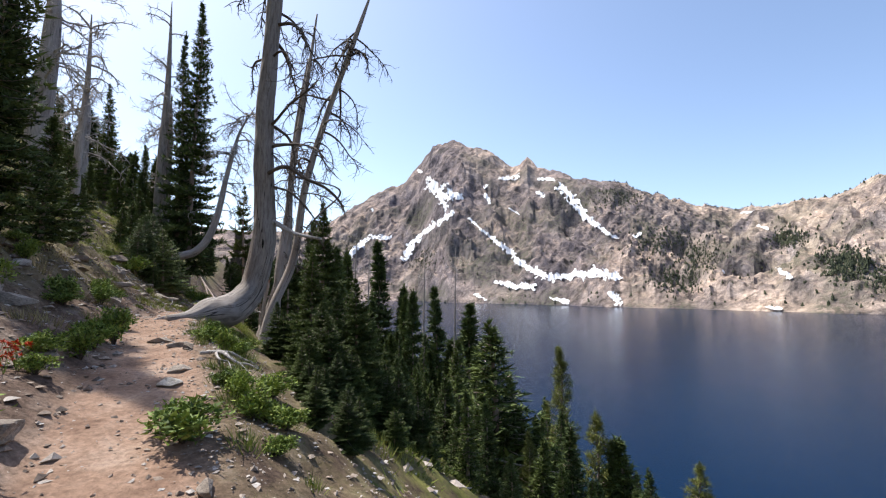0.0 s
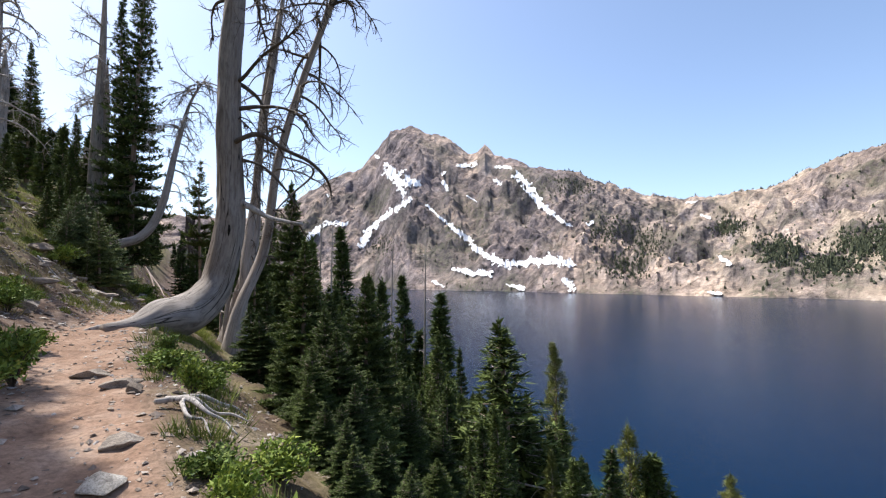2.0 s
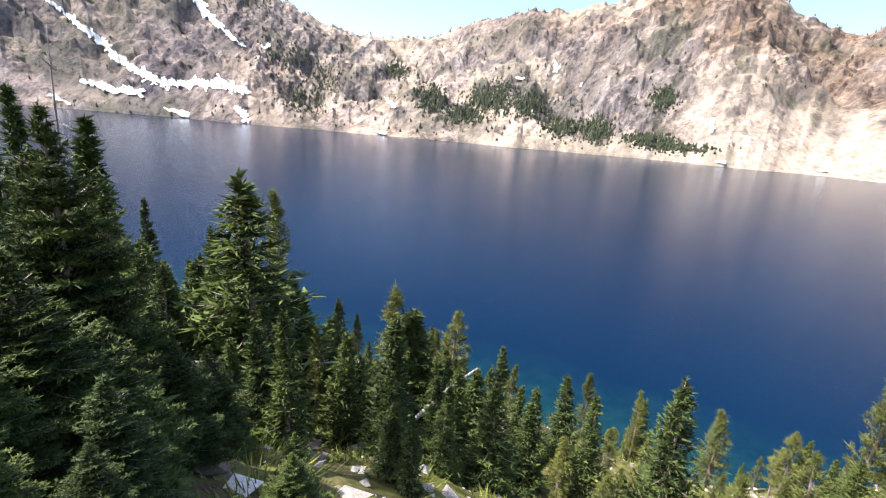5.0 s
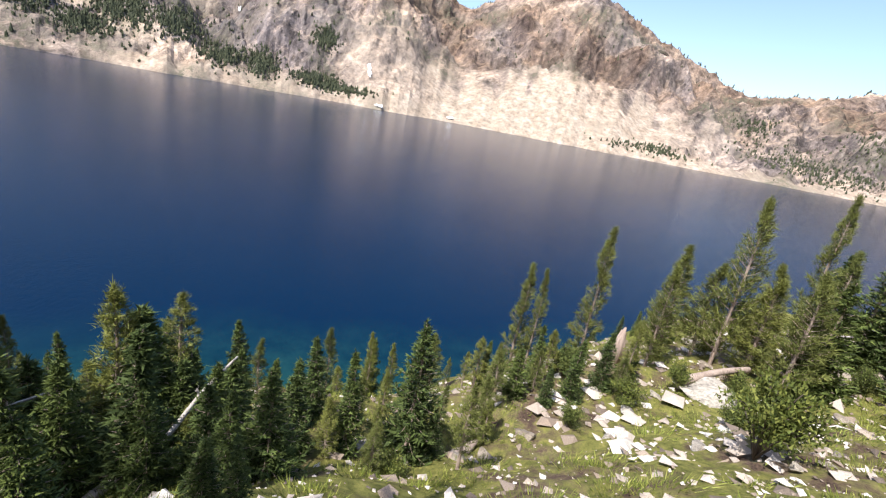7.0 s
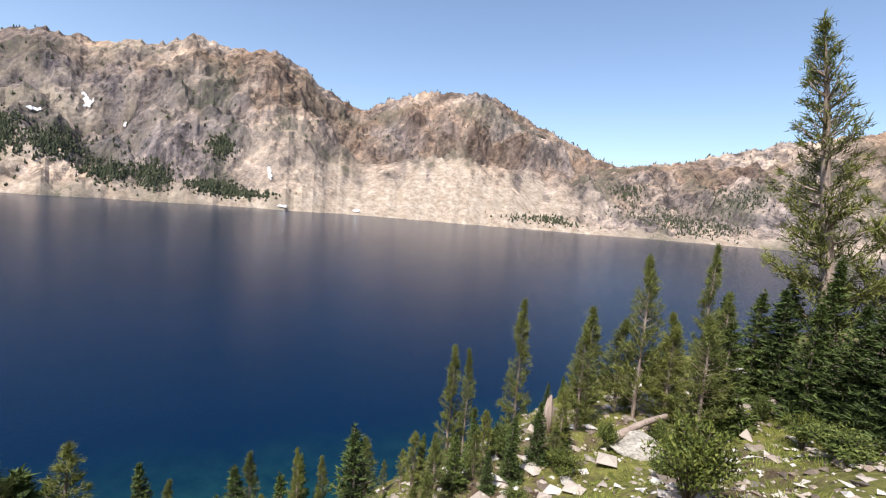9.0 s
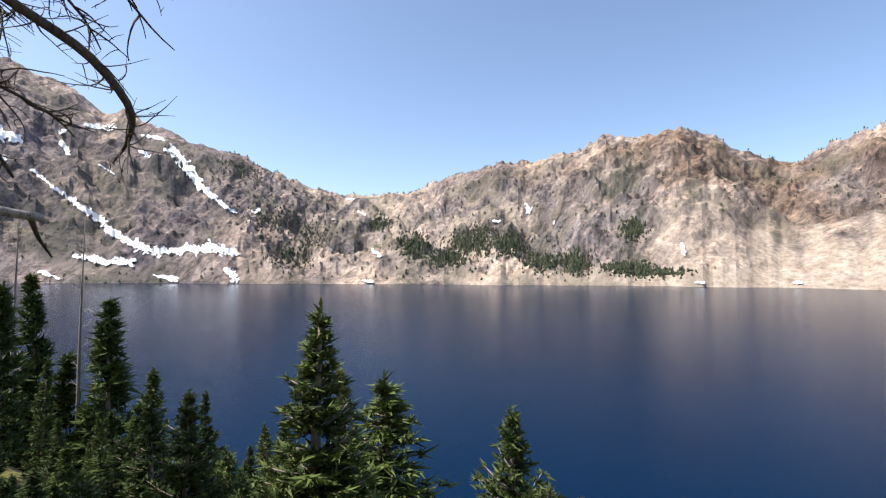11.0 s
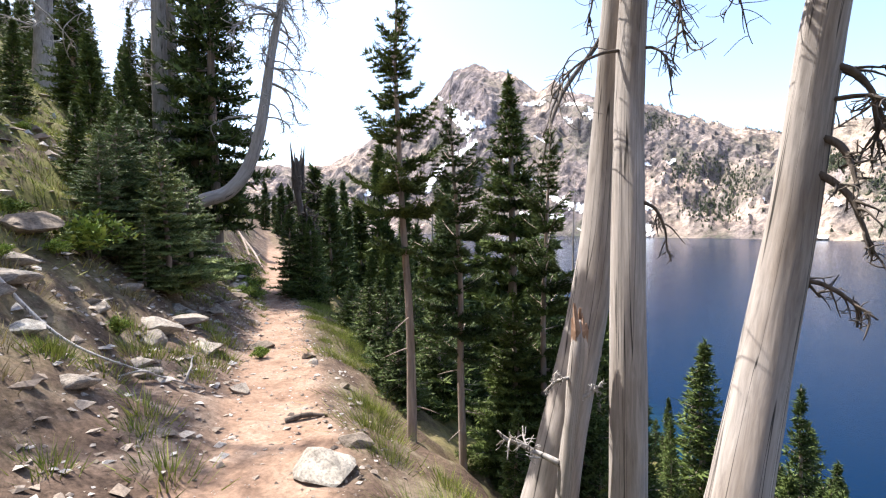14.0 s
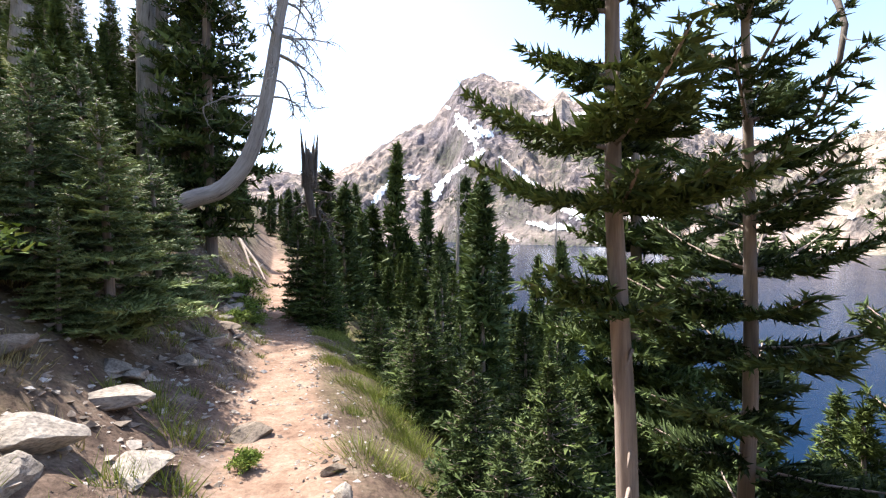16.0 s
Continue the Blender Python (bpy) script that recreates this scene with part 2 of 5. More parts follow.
def along(x, y):
    rx, ry = np.asarray(x, float) - OX, np.asarray(y, float) - OY
    s, d = rx * UX + ry * UY, rx * UY - ry * UX
    return s, d - np.interp(s, BEND_S, BEND_D)


def from_plan(s, e):
    d = e + np.interp(s, BEND_S, BEND_D)
    return OX + s * UX + d * UY, OY + s * UY - d * UX


def ground_height(x, y, rough=True):
    s, e = along(x, y)
    q = np.interp(e, CROSS_E, CROSS_Z)
    k = np.interp(s, (-40, -16, -8, -3.5), (0.3, 0.42, 0.76, 1.0))
    down = q * (k + (1 - k) * np.interp(e, (16, 30), (0, 1)))
    up = q * (1 + np.interp(s, (14, 20, 34, 50), (0, 1, 1, 0.3)) * np.interp(-e, (0, 2.4, 5, 9, 30), (0.8, 0.75, 0.25, 0.1, 0.0)))
    z = np.interp(s, TRAIL_S, TRAIL_Z) + np.where(e > 0, down, up)
    if rough:
        off = np.clip((np.abs(e + 0.03) - 0.3) / 1.2, 0.06, 1.0)
        z = z + off * (0.34 * fractal(x * 0.55, y * 0.55, 3, 4) + 0.14 * fractal(x * 2.6, y * 2.6, 9, 3)) + 0.035 * fractal(x * 5, y * 5, 21, 3)
        z = z + np.clip((np.abs(e) - 8) / 30, 0, 1) * 2.0 * fractal(x * 0.09, y * 0.09, 33, 3)
    return z


def ground_at(x, y):
    return float(ground_height(np.float64(x), np.float64(y)))


# ---- mesh helpers ----


def mesh_of(name, verts, faces, mat, smooth=False):
    me = bpy.data.meshes.new(name)
    me.from_pydata([tuple(v) for v in verts] if not isinstance(verts, np.ndarray) else verts.tolist(), [], faces if isinstance(faces, list) else faces.tolist())
    me.materials.append(mat)
    if smooth:
        me.polygons.foreach_set("use_smooth", np.ones(len(me.polygons), dtype=bool))
    me.update()
    return me


def part(name, me, parent, label=""):
    ob = new(name, me)
    ob.parent = parent
    return tagged(ob, label)


def attr(me, name, values):
    a = me.attributes.new(name, "FLOAT", "POINT")
    a.data.foreach_set("value", np.asarray(values, dtype=np.float32).ravel())


def grid_faces(rows, cols, wrap=False):
    i, j = np.meshgrid(np.arange(rows - 1), np.arange(cols if wrap else cols - 1), indexing="ij")
    i, j = i.ravel(), j.ravel()
    k = (j + 1) % cols
    return np.stack((i * cols + j, i * cols + k, (i + 1) * cols + k, (i + 1) * cols + j), 1)


def tube(points, radii, sides=8, ragged=0.0, seed=0):
    """A closed tapering tube along a line of points."""
    p = np.asarray(points, float)
    n = len(p)
    tan = np.gradient(p, axis=0)
    tan /= np.linalg.norm(tan, axis=1)[:, None] + 1e-9
    ref = np.array((0.0, 0.0, 1.0)) if abs(tan[0][2]) < 0.9 else np.array((0.0, 1.0, 0.0))
    a = np.cross(tan[0], ref)
    a /= np.linalg.norm(a)
    ring = np.linspace(0, 2 * math.pi, sides, endpoint=False)
    verts = []
    for i in range(n):
        a = a - tan[i] * (a @ tan[i])
        a /= np.linalg.norm(a) + 1e-9
        b = np.cross(tan[i], a)
        r = np.full(sides, radii[i])
        if ragged:
            r = r * (1 + ragged * 2 * fractal(np.cos(ring) * 1.3 + seed, np.sin(ring) * 1.3 + i * 0.13, seed, 3))
        verts.append(p[i] + np.cos(ring)[:, None] * a * r[:, None] + np.sin(ring)[:, None] * b * r[:, None])
    verts = np.vstack(verts)
    faces = grid_faces(n, sides, True).tolist()
    faces.append(list(range(sides))[::-1])
    faces.append([(n - 1) * sides + k for k in range(sides)])
    return verts, faces


def merged(pieces):
    verts, faces, base = [], [], 0
    for v, f in pieces:
        verts.append(np.asarray(v))
        faces += [[k + base for k in q] for q in (f if isinstance(f, list) else f.tolist())]
        base += len(v)
    return np.vstack(verts), faces


def curve_through(points, n):
    """n places along a smooth line through a few points (rows of x, y, z, radius)."""
    p = np.asarray(points, float)
    u = np.concatenate(([0], np.cumsum(np.linalg.norm(np.diff(p[:, :3], axis=0), axis=1))))
    m = np.gradient(p, u, axis=0)
    out = []
    for x in np.linspace(0, u[-1], n):
        i = min(int(np.searchsorted(u, x, side="right")) - 1, len(p) - 2)
        h = u[i + 1] - u[i]
        w = (x - u[i]) / h
        out.append((2 * w ** 3 - 3 * w ** 2 + 1) * p[i] + (w ** 3 - 2 * w ** 2 + w) * h * m[i] + (3 * w ** 2 - 2 * w ** 3) * p[i + 1] + (w ** 3 - w ** 2) * h * m[i + 1])
    return np.array(out)


BROWN_ROCK = rock_material("brown_grey_rock", (0.82, 0.74, 0.67))
SOIL, GRANITE, SNOW, WATER, MOUNTAIN = ground_material(), rock_material(), snow_material(), water_material(), mountain_material()
FIR = foliage_material("fir_needles", (0.014, 0.024, 0.009), (0.045, 0.068, 0.021), (0.115, 0.15, 0.046), True)
# grey-green needles, paler than FIR: sunlight is mixed into the colour
GREY_FIR = foliage_material("grey_fir_needles", (0.042, 0.06, 0.026), (0.115, 0.148, 0.06), (0.205, 0.25, 0.105), True)
PINE = foliage_material("pine_needles", (0.036, 0.048, 0.014), (0.095, 0.115, 0.032), (0.17, 0.18, 0.055), True)
# far olive scrub; distance haze is put into its paler, greyer needles
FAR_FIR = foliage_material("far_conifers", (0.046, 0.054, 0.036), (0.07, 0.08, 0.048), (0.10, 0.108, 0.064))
LEAF = foliage_material("shrub_leaves", (0.06, 0.095, 0.02), (0.16, 0.225, 0.042), (0.30, 0.345, 0.08))
GRASS = foliage_material("mountain_grass", (0.085, 0.115, 0.026), (0.20, 0.24, 0.052), (0.36, 0.36, 0.11))
OLIVE = foliage_material("olive_leaves", (0.04, 0.055, 0.015), (0.10, 0.125, 0.032), (0.19, 0.205, 0.06))
DRY = foliage_material("dry_grass", (0.12, 0.10, 0.045), (0.26, 0.215, 0.10), (0.42, 0.35, 0.19))
SILVER = dead_wood_material("silver_dead_wood", (0.21, 0.195, 0.182), (0.42, 0.395, 0.372))
TWIG = dead_wood_material("dark_dead_wood", (0.035, 0.028, 0.022), (0.12, 0.10, 0.085), False)
BARK = dead_wood_material("fir_bark", (0.17, 0.135, 0.115), (0.36, 0.29, 0.25), False)
SILVER_TRUNK = dead_wood_material("silver_trunk_wood", (0.225, 0.2, 0.186), (0.35, 0.317, 0.294), True, True)
# darker grey-brown copy of the silver trunk wood; shade is put into the colour
SHADED_TRUNK = dead_wood_material("shaded_grey_trunk_wood", (0.115, 0.098, 0.086), (0.265, 0.240, 0.220), True, True)
RUST_WOOD = plain_material("broken_wood", (0.20, 0.11, 0.07), (0.42, 0.28, 0.20), 14)

# ---- ground, lake, mountains ----
line = lambda *cuts: np.concatenate([np.arange(a, b, st) for a, b, st in cuts])
gs = line((-60, -24, 3.0), (-24, -5, 0.5), (-5, 22, 0.11), (22, 40, 0.4), (40, 140.1, 2.5))
ge = line((-150, -60, 8.0), (-60, -16, 1.6), (-16, -5, 0.35), (-5, 4, 0.09), (4, 16, 0.25), (16, 32, 0.8), (32, 70.1, 3.0))
S, E = np.meshgrid(gs, ge, indexing="ij")
gx, gy = from_plan(S, E)
gz = ground_height(gx, gy)
ground_mesh = mesh_of("ground", np.stack((gx.ravel(), gy.ravel(), gz.ravel()), 1), grid_faces(len(gs), len(ge)), SOIL, True)
wander = 0.16 * fractal(gx * 1.1, gy * 1.1, 50, 3)
attr(ground_mesh, "trail", np.clip((0.5 - np.abs(E + 0.03 + wander)) / 0.16, 0, 1) * np.clip((44 - S) / 6, 0, 1))
attr(ground_mesh, "turf", np.clip(np.where(E > 0, np.interp(E, (0.4, 1.2, 2.4, 4.0), (0.15, 0.3, 0.9, 1.0)), np.clip((-E - 1.0) * 0.42, 0, 0.95)), 0, 1))
tagged(new("ground", ground_mesh), "stony mountainside of tan soil and dry turf with a beaten dirt trail", "ground", kind="structure")

lake_side = np.linspace(-1500, 1500, 41)
LX, LY = np.meshgrid(lake_side, lake_side, indexing="ij")
tagged(new("water", mesh_of("water", np.stack((LX.ravel(), LY.ravel(), np.full(LX.size, LAKE_Z)), 1), grid_faces(41, 41), WATER)),
       "deep blue alpine lake, teal in the shallows below the bank", "lake", kind="structure")

# skyline (bearing from +y, angle above the horizon) and the far shore's distance
SKY_A = (-180, -90, -40, -20, -15.9, -13.0, -9.3, -7.2, -4.9, -2.8, -1.2, 1.1, 3.5, 6.0, 8.4, 9.6, 10.5, 11.6, 13.8, 16.0, 21.0, 25.7, 28.4, 32.3, 36.8, 40.2, 44.9)
SKY_H = (8, 8, 7, 6.5, 6.8, 8.4, 10.8, 11.9, 12.6, 15.2, 17.2, 17.85, 17.2, 16.5, 14.7, 14.85, 15.75, 14.6, 14.05, 12.95, 12.1, 10.2, 8.95, 8.15, 8.3, 8.5, 10.2)
SKY_A2 = (51.8, 55.9, 61.1, 63.3, 67.3, 71.6, 75.0, 77.0, 80.6, 81.8, 84.6, 87.5, 91.2, 96.5, 101.2, 105.4, 107.4, 111.4, 118.2, 124.6, 134.5, 150, 180)
SKY_H2 = (12.2, 12.15, 13.3, 14.45, 14.0, 14.6, 13.2, 11.6, 9.9, 9.7, 11.2, 12.0, 12.75, 12.65, 10.2, 8.2, 7.3, 5.5, 6.25, 7.9, 9.3, 9, 8)
SHORE_A = (-180, -30, -3, 1, 20, 37, 50, 68, 98, 111, 127, 137, 180)
SHORE_R = (700, 850, 780, 668, 513, 455, 425, 440, 455, 490, 573, 668, 700)
DEPTH_A = (-180, -20, -5, 1, 10, 20, 33, 45, 62, 72, 82, 95, 112, 130, 180)
DEPTH_R = (520, 420, 420, 470, 430, 330, 420, 260, 250, 250, 280, 230, 330, 380, 500)


def mountain_height(az, f):
    """Height and distance on the far mountains: bearing az, share f of the way from the shore to the crest."""
    crest_el = np.interp(az, SKY_A + SKY_A2, SKY_H + SKY_H2) + 0.25
    shore = np.interp(az, SHORE_A, SHORE_R) + 14 * fractal(az * 0.33, az * 0 + 3.3, 60, 4)
    depth = np.interp(az, DEPTH_A, DEPTH_R)
    r = shore + depth * f
    crest = EYE[2] + (shore + depth) * np.tan(np.radians(crest_el))
    bent = az + 7 * fractal(f * 4.0 + 0 * az, az * 0.12, 67, 3)
    scree = np.clip((bent - 66) / 13, 0, 1) * np.clip((113 - bent) / 10, 0, 1)
    g = np.clip(f, 0, 1)
    profile = (1 - scree) * (0.16 * np.clip(g / 0.12, 0, 1) ** 0.8 * 0.35 + 0.944 * g ** 1.25) + scree * (0.75 * g + 0.25 * g ** 2.2)
    z = LAKE_Z + (crest - LAKE_Z) * profile
    x, y = r * np.sin(np.radians(az)), r * np.cos(np.radians(az))
    body = np.clip(4.5 * g * (1 - g), 0, 1)
    ridge = 1 - 2 * np.abs(fractal(x * 0.012 + z * 0.004, y * 0.012, 70, 4))
    fan = 1 - 0.94 * scree * np.clip((0.56 - g) / 0.14, 0, 1)
    z = z + body * fan * (26 * (ridge - 0.6) + 34 * fractal(x * 0.007, y * 0.007, 80, 3) + 17 * fractal(x * 0.045, y * 0.045, 90, 4))
    z = z + np.clip(g * 8, 0, 1) * fan * (6.0 * fractal(az * 1.1, g * 14, 100, 3) + 4.0 * fractal(az * 3.3, g * 30, 110, 2))
    over = np.clip(f - 1, 0, 1)
    return r, np.where(f > 1, z - over * 500, z), x + EYE[0], y + EYE[1], scree


azs = line((-180, -24, 3.0), (-24, 142, 0.3), (142, 180.1, 3.0))
fs = np.concatenate((np.array((-0.05,)), np.linspace(0, 0.1, 14), np.linspace(0.107, 1.0, 120), np.array((1.05, 1.2))))
AZ, FF = np.meshgrid(azs, fs, indexing="ij")
mr, mz, mx, my, mscree = mountain_height(AZ, FF)
mz = np.where(FF < 0, LAKE_Z - 12, np.where(FF == 0, LAKE_Z - 0.5, mz))
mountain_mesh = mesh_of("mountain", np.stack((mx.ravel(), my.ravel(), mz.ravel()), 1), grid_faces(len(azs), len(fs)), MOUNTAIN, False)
low_band = np.clip((0.50 + 0.22 * fractal(AZ * 0.25, AZ * 0, 61, 3) + 0.34 * fractal(AZ * 1.3, FF * 3.0, 66, 4, 0.6) - FF) / 0.13, 0, 1)
attr(mountain_mesh, "scree", np.clip(mscree * low_band + np.clip((AZ - 44) / 5, 0, 1) * np.clip((0.09 - FF) / 0.03, 0, 1) * 0.8, 0, 1))
attr(mountain_mesh, "rust", np.clip(np.clip((AZ - 40) / 20, 0, 1) * np.clip((FF - 0.35) / 0.3, 0, 1) * (0.5 + 1.2 * fractal(AZ * 0.2, FF * 6, 62, 3)) + 0.15 * np.clip((3 - np.abs(AZ - 2)) / 3, 0, 1) * np.clip((FF - 0.6) / 0.2, 0, 1), 0, 0.85))
attr(mountain_mesh, "sand", 0.75 * np.clip((AZ - 24) / 14, 0, 1) * np.clip((66 - AZ) / 14, 0.15, 1) * np.clip((FF - 0.06) / 0.1, 0, 1))
# mask of the shade painted on the mountains left of bearing 34
attr(mountain_mesh, "dark", np.clip((34 - AZ) / 10, 0, 1) * np.clip(0.75 + 0.8 * fractal(AZ * 0.3, FF * 5, 64, 3), 0, 1))
attr(mountain_mesh, "scrub", np.clip(0.15 + 1.5 * fractal(AZ * 0.3, FF * 7, 63, 4) - 0.8 * mscree * low_band, 0, 0.9) * (FF < 0.93))
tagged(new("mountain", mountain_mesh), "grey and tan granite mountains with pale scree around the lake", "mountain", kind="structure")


def on_mountain(az, el):
    """The place on the far mountains seen from the walk at that bearing and angle (arrays)."""
    f = np.linspace(0.0, 1.0, 240)
    out = []
    for a, e in zip(np.ravel(az), np.ravel(el)):
        r, z, x, y, _ = mountain_height(np.full(240, a), f)
        seen = np.degrees(np.arctan2(z - EYE[2], r))
        k = int(np.argmax(seen >= e)) if (seen >= e).any() else 239
        out.append((x[k], y[k], z[k]))
    return np.array(out)


SNOWFIELDS = (
    ((-1.4, 13.01, 0.83), (0.34, 11.66, 1.18), (2.78, 11.17, 0.42)),
    ((-0.01, 11.32, 0.62), (0.48, 9.95, 0.49)),
    ((1.87, 9.95, 0.35), (-0.36, 8.31, 0.42), (-2.65, 6.73, 0.42), (-3.95, 5.42, 0.55), (-4.63, 3.7, 0.35)),
    ((3.32, 8.77, 0.14), (5.11, 7.17, 0.21), (7.01, 5.71, 0.28), (9.48, 3.43, 0.49), (11.65, 1.99, 0.62), (13.14, 1.37, 0.55), (16.18, 1.81, 0.62), (18.5, 1.98, 0.76), (20.08, 1.63, 0.55), (21.22, 1.43, 0.21)),
    ((6.61, 0.93, 0.21), (8.49, 0.45, 0.42), (11.02, 0.31, 0.49), (12.52, -0.36, 0.28)),
    ((13.09, -1.02, 0.21), (15.01, -1.41, 0.28)))
SNOWFIELDS_EAST = (
    ((20.01, -0.49, 0.35), (20.88, -1.57, 0.49)), ((35.04, -1.85, 0.21), (35.89, -1.95, 0.24)), ((4.08, -0.49, 0.21), (5.23, -1.1, 0.21)),
    ((-11.85, 3.44, 0.42), (-10.61, 4.88, 0.42), (-8.88, 6.53, 0.35), (-5.88, 6.43, 0.28)), ((0.61, 5.63, 0.28), (1.37, 6.86, 0.28)), ((-8.65, 9.73, 0.21), (-8.37, 9.19, 0.21)),
    ((14.38, 12.26, 0.55), (15.71, 10.81, 0.55), (17.0, 8.84, 0.42), (18.54, 7.46, 0.35), (19.69, 6.5, 0.28), (20.71, 5.94, 0.21)),
    ((21.44, 6.29, 0.17), (22.51, 6.05, 0.21), (24.04, 6.42, 0.17)))
SNOWFIELDS_HIGH = (
    ((11.71, 11.6, 0.28), (13.55, 10.59, 0.28)), ((8.36, 9.84, 0.14), (9.9, 8.85, 0.14)), ((7.45, 13.5, 0.28), (9.38, 13.63, 0.35), (11.41, 13.8, 0.28)), ((11.87, 13.3, 0.28), (13.87, 13.0, 0.25)),
    ((5.23, 12.62, 0.28), (6.48, 12.85, 0.28)), ((5.49, 11.46, 0.28), (5.9, 10.37, 0.28)), ((-3.02, 14.6, 0.14), (-2.31, 14.3, 0.25)), ((32.9, 7.9, 0.1), (35.56, 7.85, 0.14)), ((36.16, 7.9, 0.2), (38.81, 7.95, 0.14)),
    ((34.5, 6.4, 0.21), (35.37, 6.05, 0.21)))
SNOWFIELDS_LOW = (
    ((35.51, 2.56, 0.21), (36.23, 1.59, 0.28), (37.23, 0.64, 0.35)), ((31.3, 1.82, 0.28), (32.63, 2.66, 0.21)), ((54.84, 7.21, 0.35), (54.9, 6.41, 0.28)), ((57.55, 5.29, 0.21), (57.94, 4.95, 0.28)),
    ((50.85, 5.29, 0.21), (51.53, 5.29, 0.21)), ((71.56, 2.21, 0.21), (71.92, 0.86, 0.14)), ((72.42, -1.9, 0.12), (73.48, -1.9, 0.16)), ((81.35, -1.8, 0.2), (81.87, -1.8, 0.25)))


def largest_piece(mask):
    """The largest connected area of a grid of true and false cells."""
    rest, best = set(zip(*map(list, np.nonzero(mask)))), []
    while rest:
        first = rest.pop()
        area, edge = [first], [first]
        while edge:
            i, j = edge.pop()
            for cell in ((i + 1, j), (i - 1, j), (i, j + 1), (i, j - 1)):
                if cell in rest:
                    rest.remove(cell)
                    area.append(cell)
                    edge.append(cell)
        best = area if len(area) > len(best) else best
    out = np.zeros_like(mask)
    out[tuple(np.array(best).T)] = True
    return out


def snow_patch(rows, seed):
    """Snow that lies on the mountain within a ragged band along a line of (bearing, angle, half width)."""
    line_s = np.array(rows)
    margin = line_s[:, 2].max() * 1.6 + 0.1
    az = np.arange(line_s[:, 0].min() - margin, line_s[:, 0].max() + margin, 0.05)
    A, F = np.meshgrid(az, np.linspace(0.003, 1.0, 480), indexing="ij")
    r, z, x, y, _ = mountain_height(A, F)
    el = np.degrees(np.arctan2(z - EYE[2], r))
    gap = np.full(A.shape, 9.0)
    for p, q in zip(line_s, line_s[1:]):
        d = q[:2] - p[:2]
        k = np.clip(((A - p[0]) * d[0] + (el - p[1]) * d[1]) / (d @ d + 1e-9), 0, 1)
        dist = np.hypot(A - p[0] - k * d[0], (el - p[1] - k * d[1]) * 1.15)
        gap = np.minimum(gap, dist / (p[2] + k * (q[2] - p[2])))
    ragged = 0.98 + 1.5 * fractal(A * 2.6 + seed, el * 3.4, seed, 5, 0.66)
    inside = gap < ragged
    full = inside[:-1, :-1] & inside[1:, :-1] & inside[:-1, 1:] & inside[1:, 1:]
    full = largest_piece(full)
    faces = grid_faces(*A.shape)[full.ravel()]
    used, inverse = np.unique(faces, return_inverse=True)
    pts = np.stack((x.ravel(), y.ravel(), z.ravel()), 1)[used]
    toward = np.array(EYE) - pts
    pts = pts + toward / np.linalg.norm(toward, axis=1)[:, None] * 1.6 + np.array((0, 0, 0.6))
    return mesh_of("snow_patch", pts, inverse.reshape(-1, 4), SNOW, True)


for k, rows in enumerate(SNOWFIELDS + SNOWFIELDS_EAST + SNOWFIELDS_HIGH + SNOWFIELDS_LOW):
    tagged(new("snow_patch", snow_patch(rows, 200 + k)), "ragged patch of old white snow in a mountain gully", "snow patch", group="snow patches on the mountain")

# ---- trees ----


def blades(centres, dirs, length, width, rng):
    """Small pointed leaves or needle sprays: one triangle each, all in one array."""
    n = len(centres)
    d = dirs / (np.linalg.norm(dirs, axis=1)[:, None] + 1e-9)
    r = rng.normal(size=(n, 3))
    side = np.cross(d, r)
    side /= np.linalg.norm(side, axis=1)[:, None] + 1e-9
    w = (width * rng.uniform(0.7, 1.3, n))[:, None] if np.ndim(width) else width * rng.uniform(0.7, 1.3, (n, 1))
    ln = length * rng.uniform(0.65, 1.25, (n, 1))
    v = np.empty((n, 3, 3))
    v[:, 0], v[:, 1], v[:, 2] = centres + side * w * 0.5, centres - side * w * 0.5, centres + d * ln
    return v.reshape(-1, 3), np.arange(3 * n).reshape(n, 3)


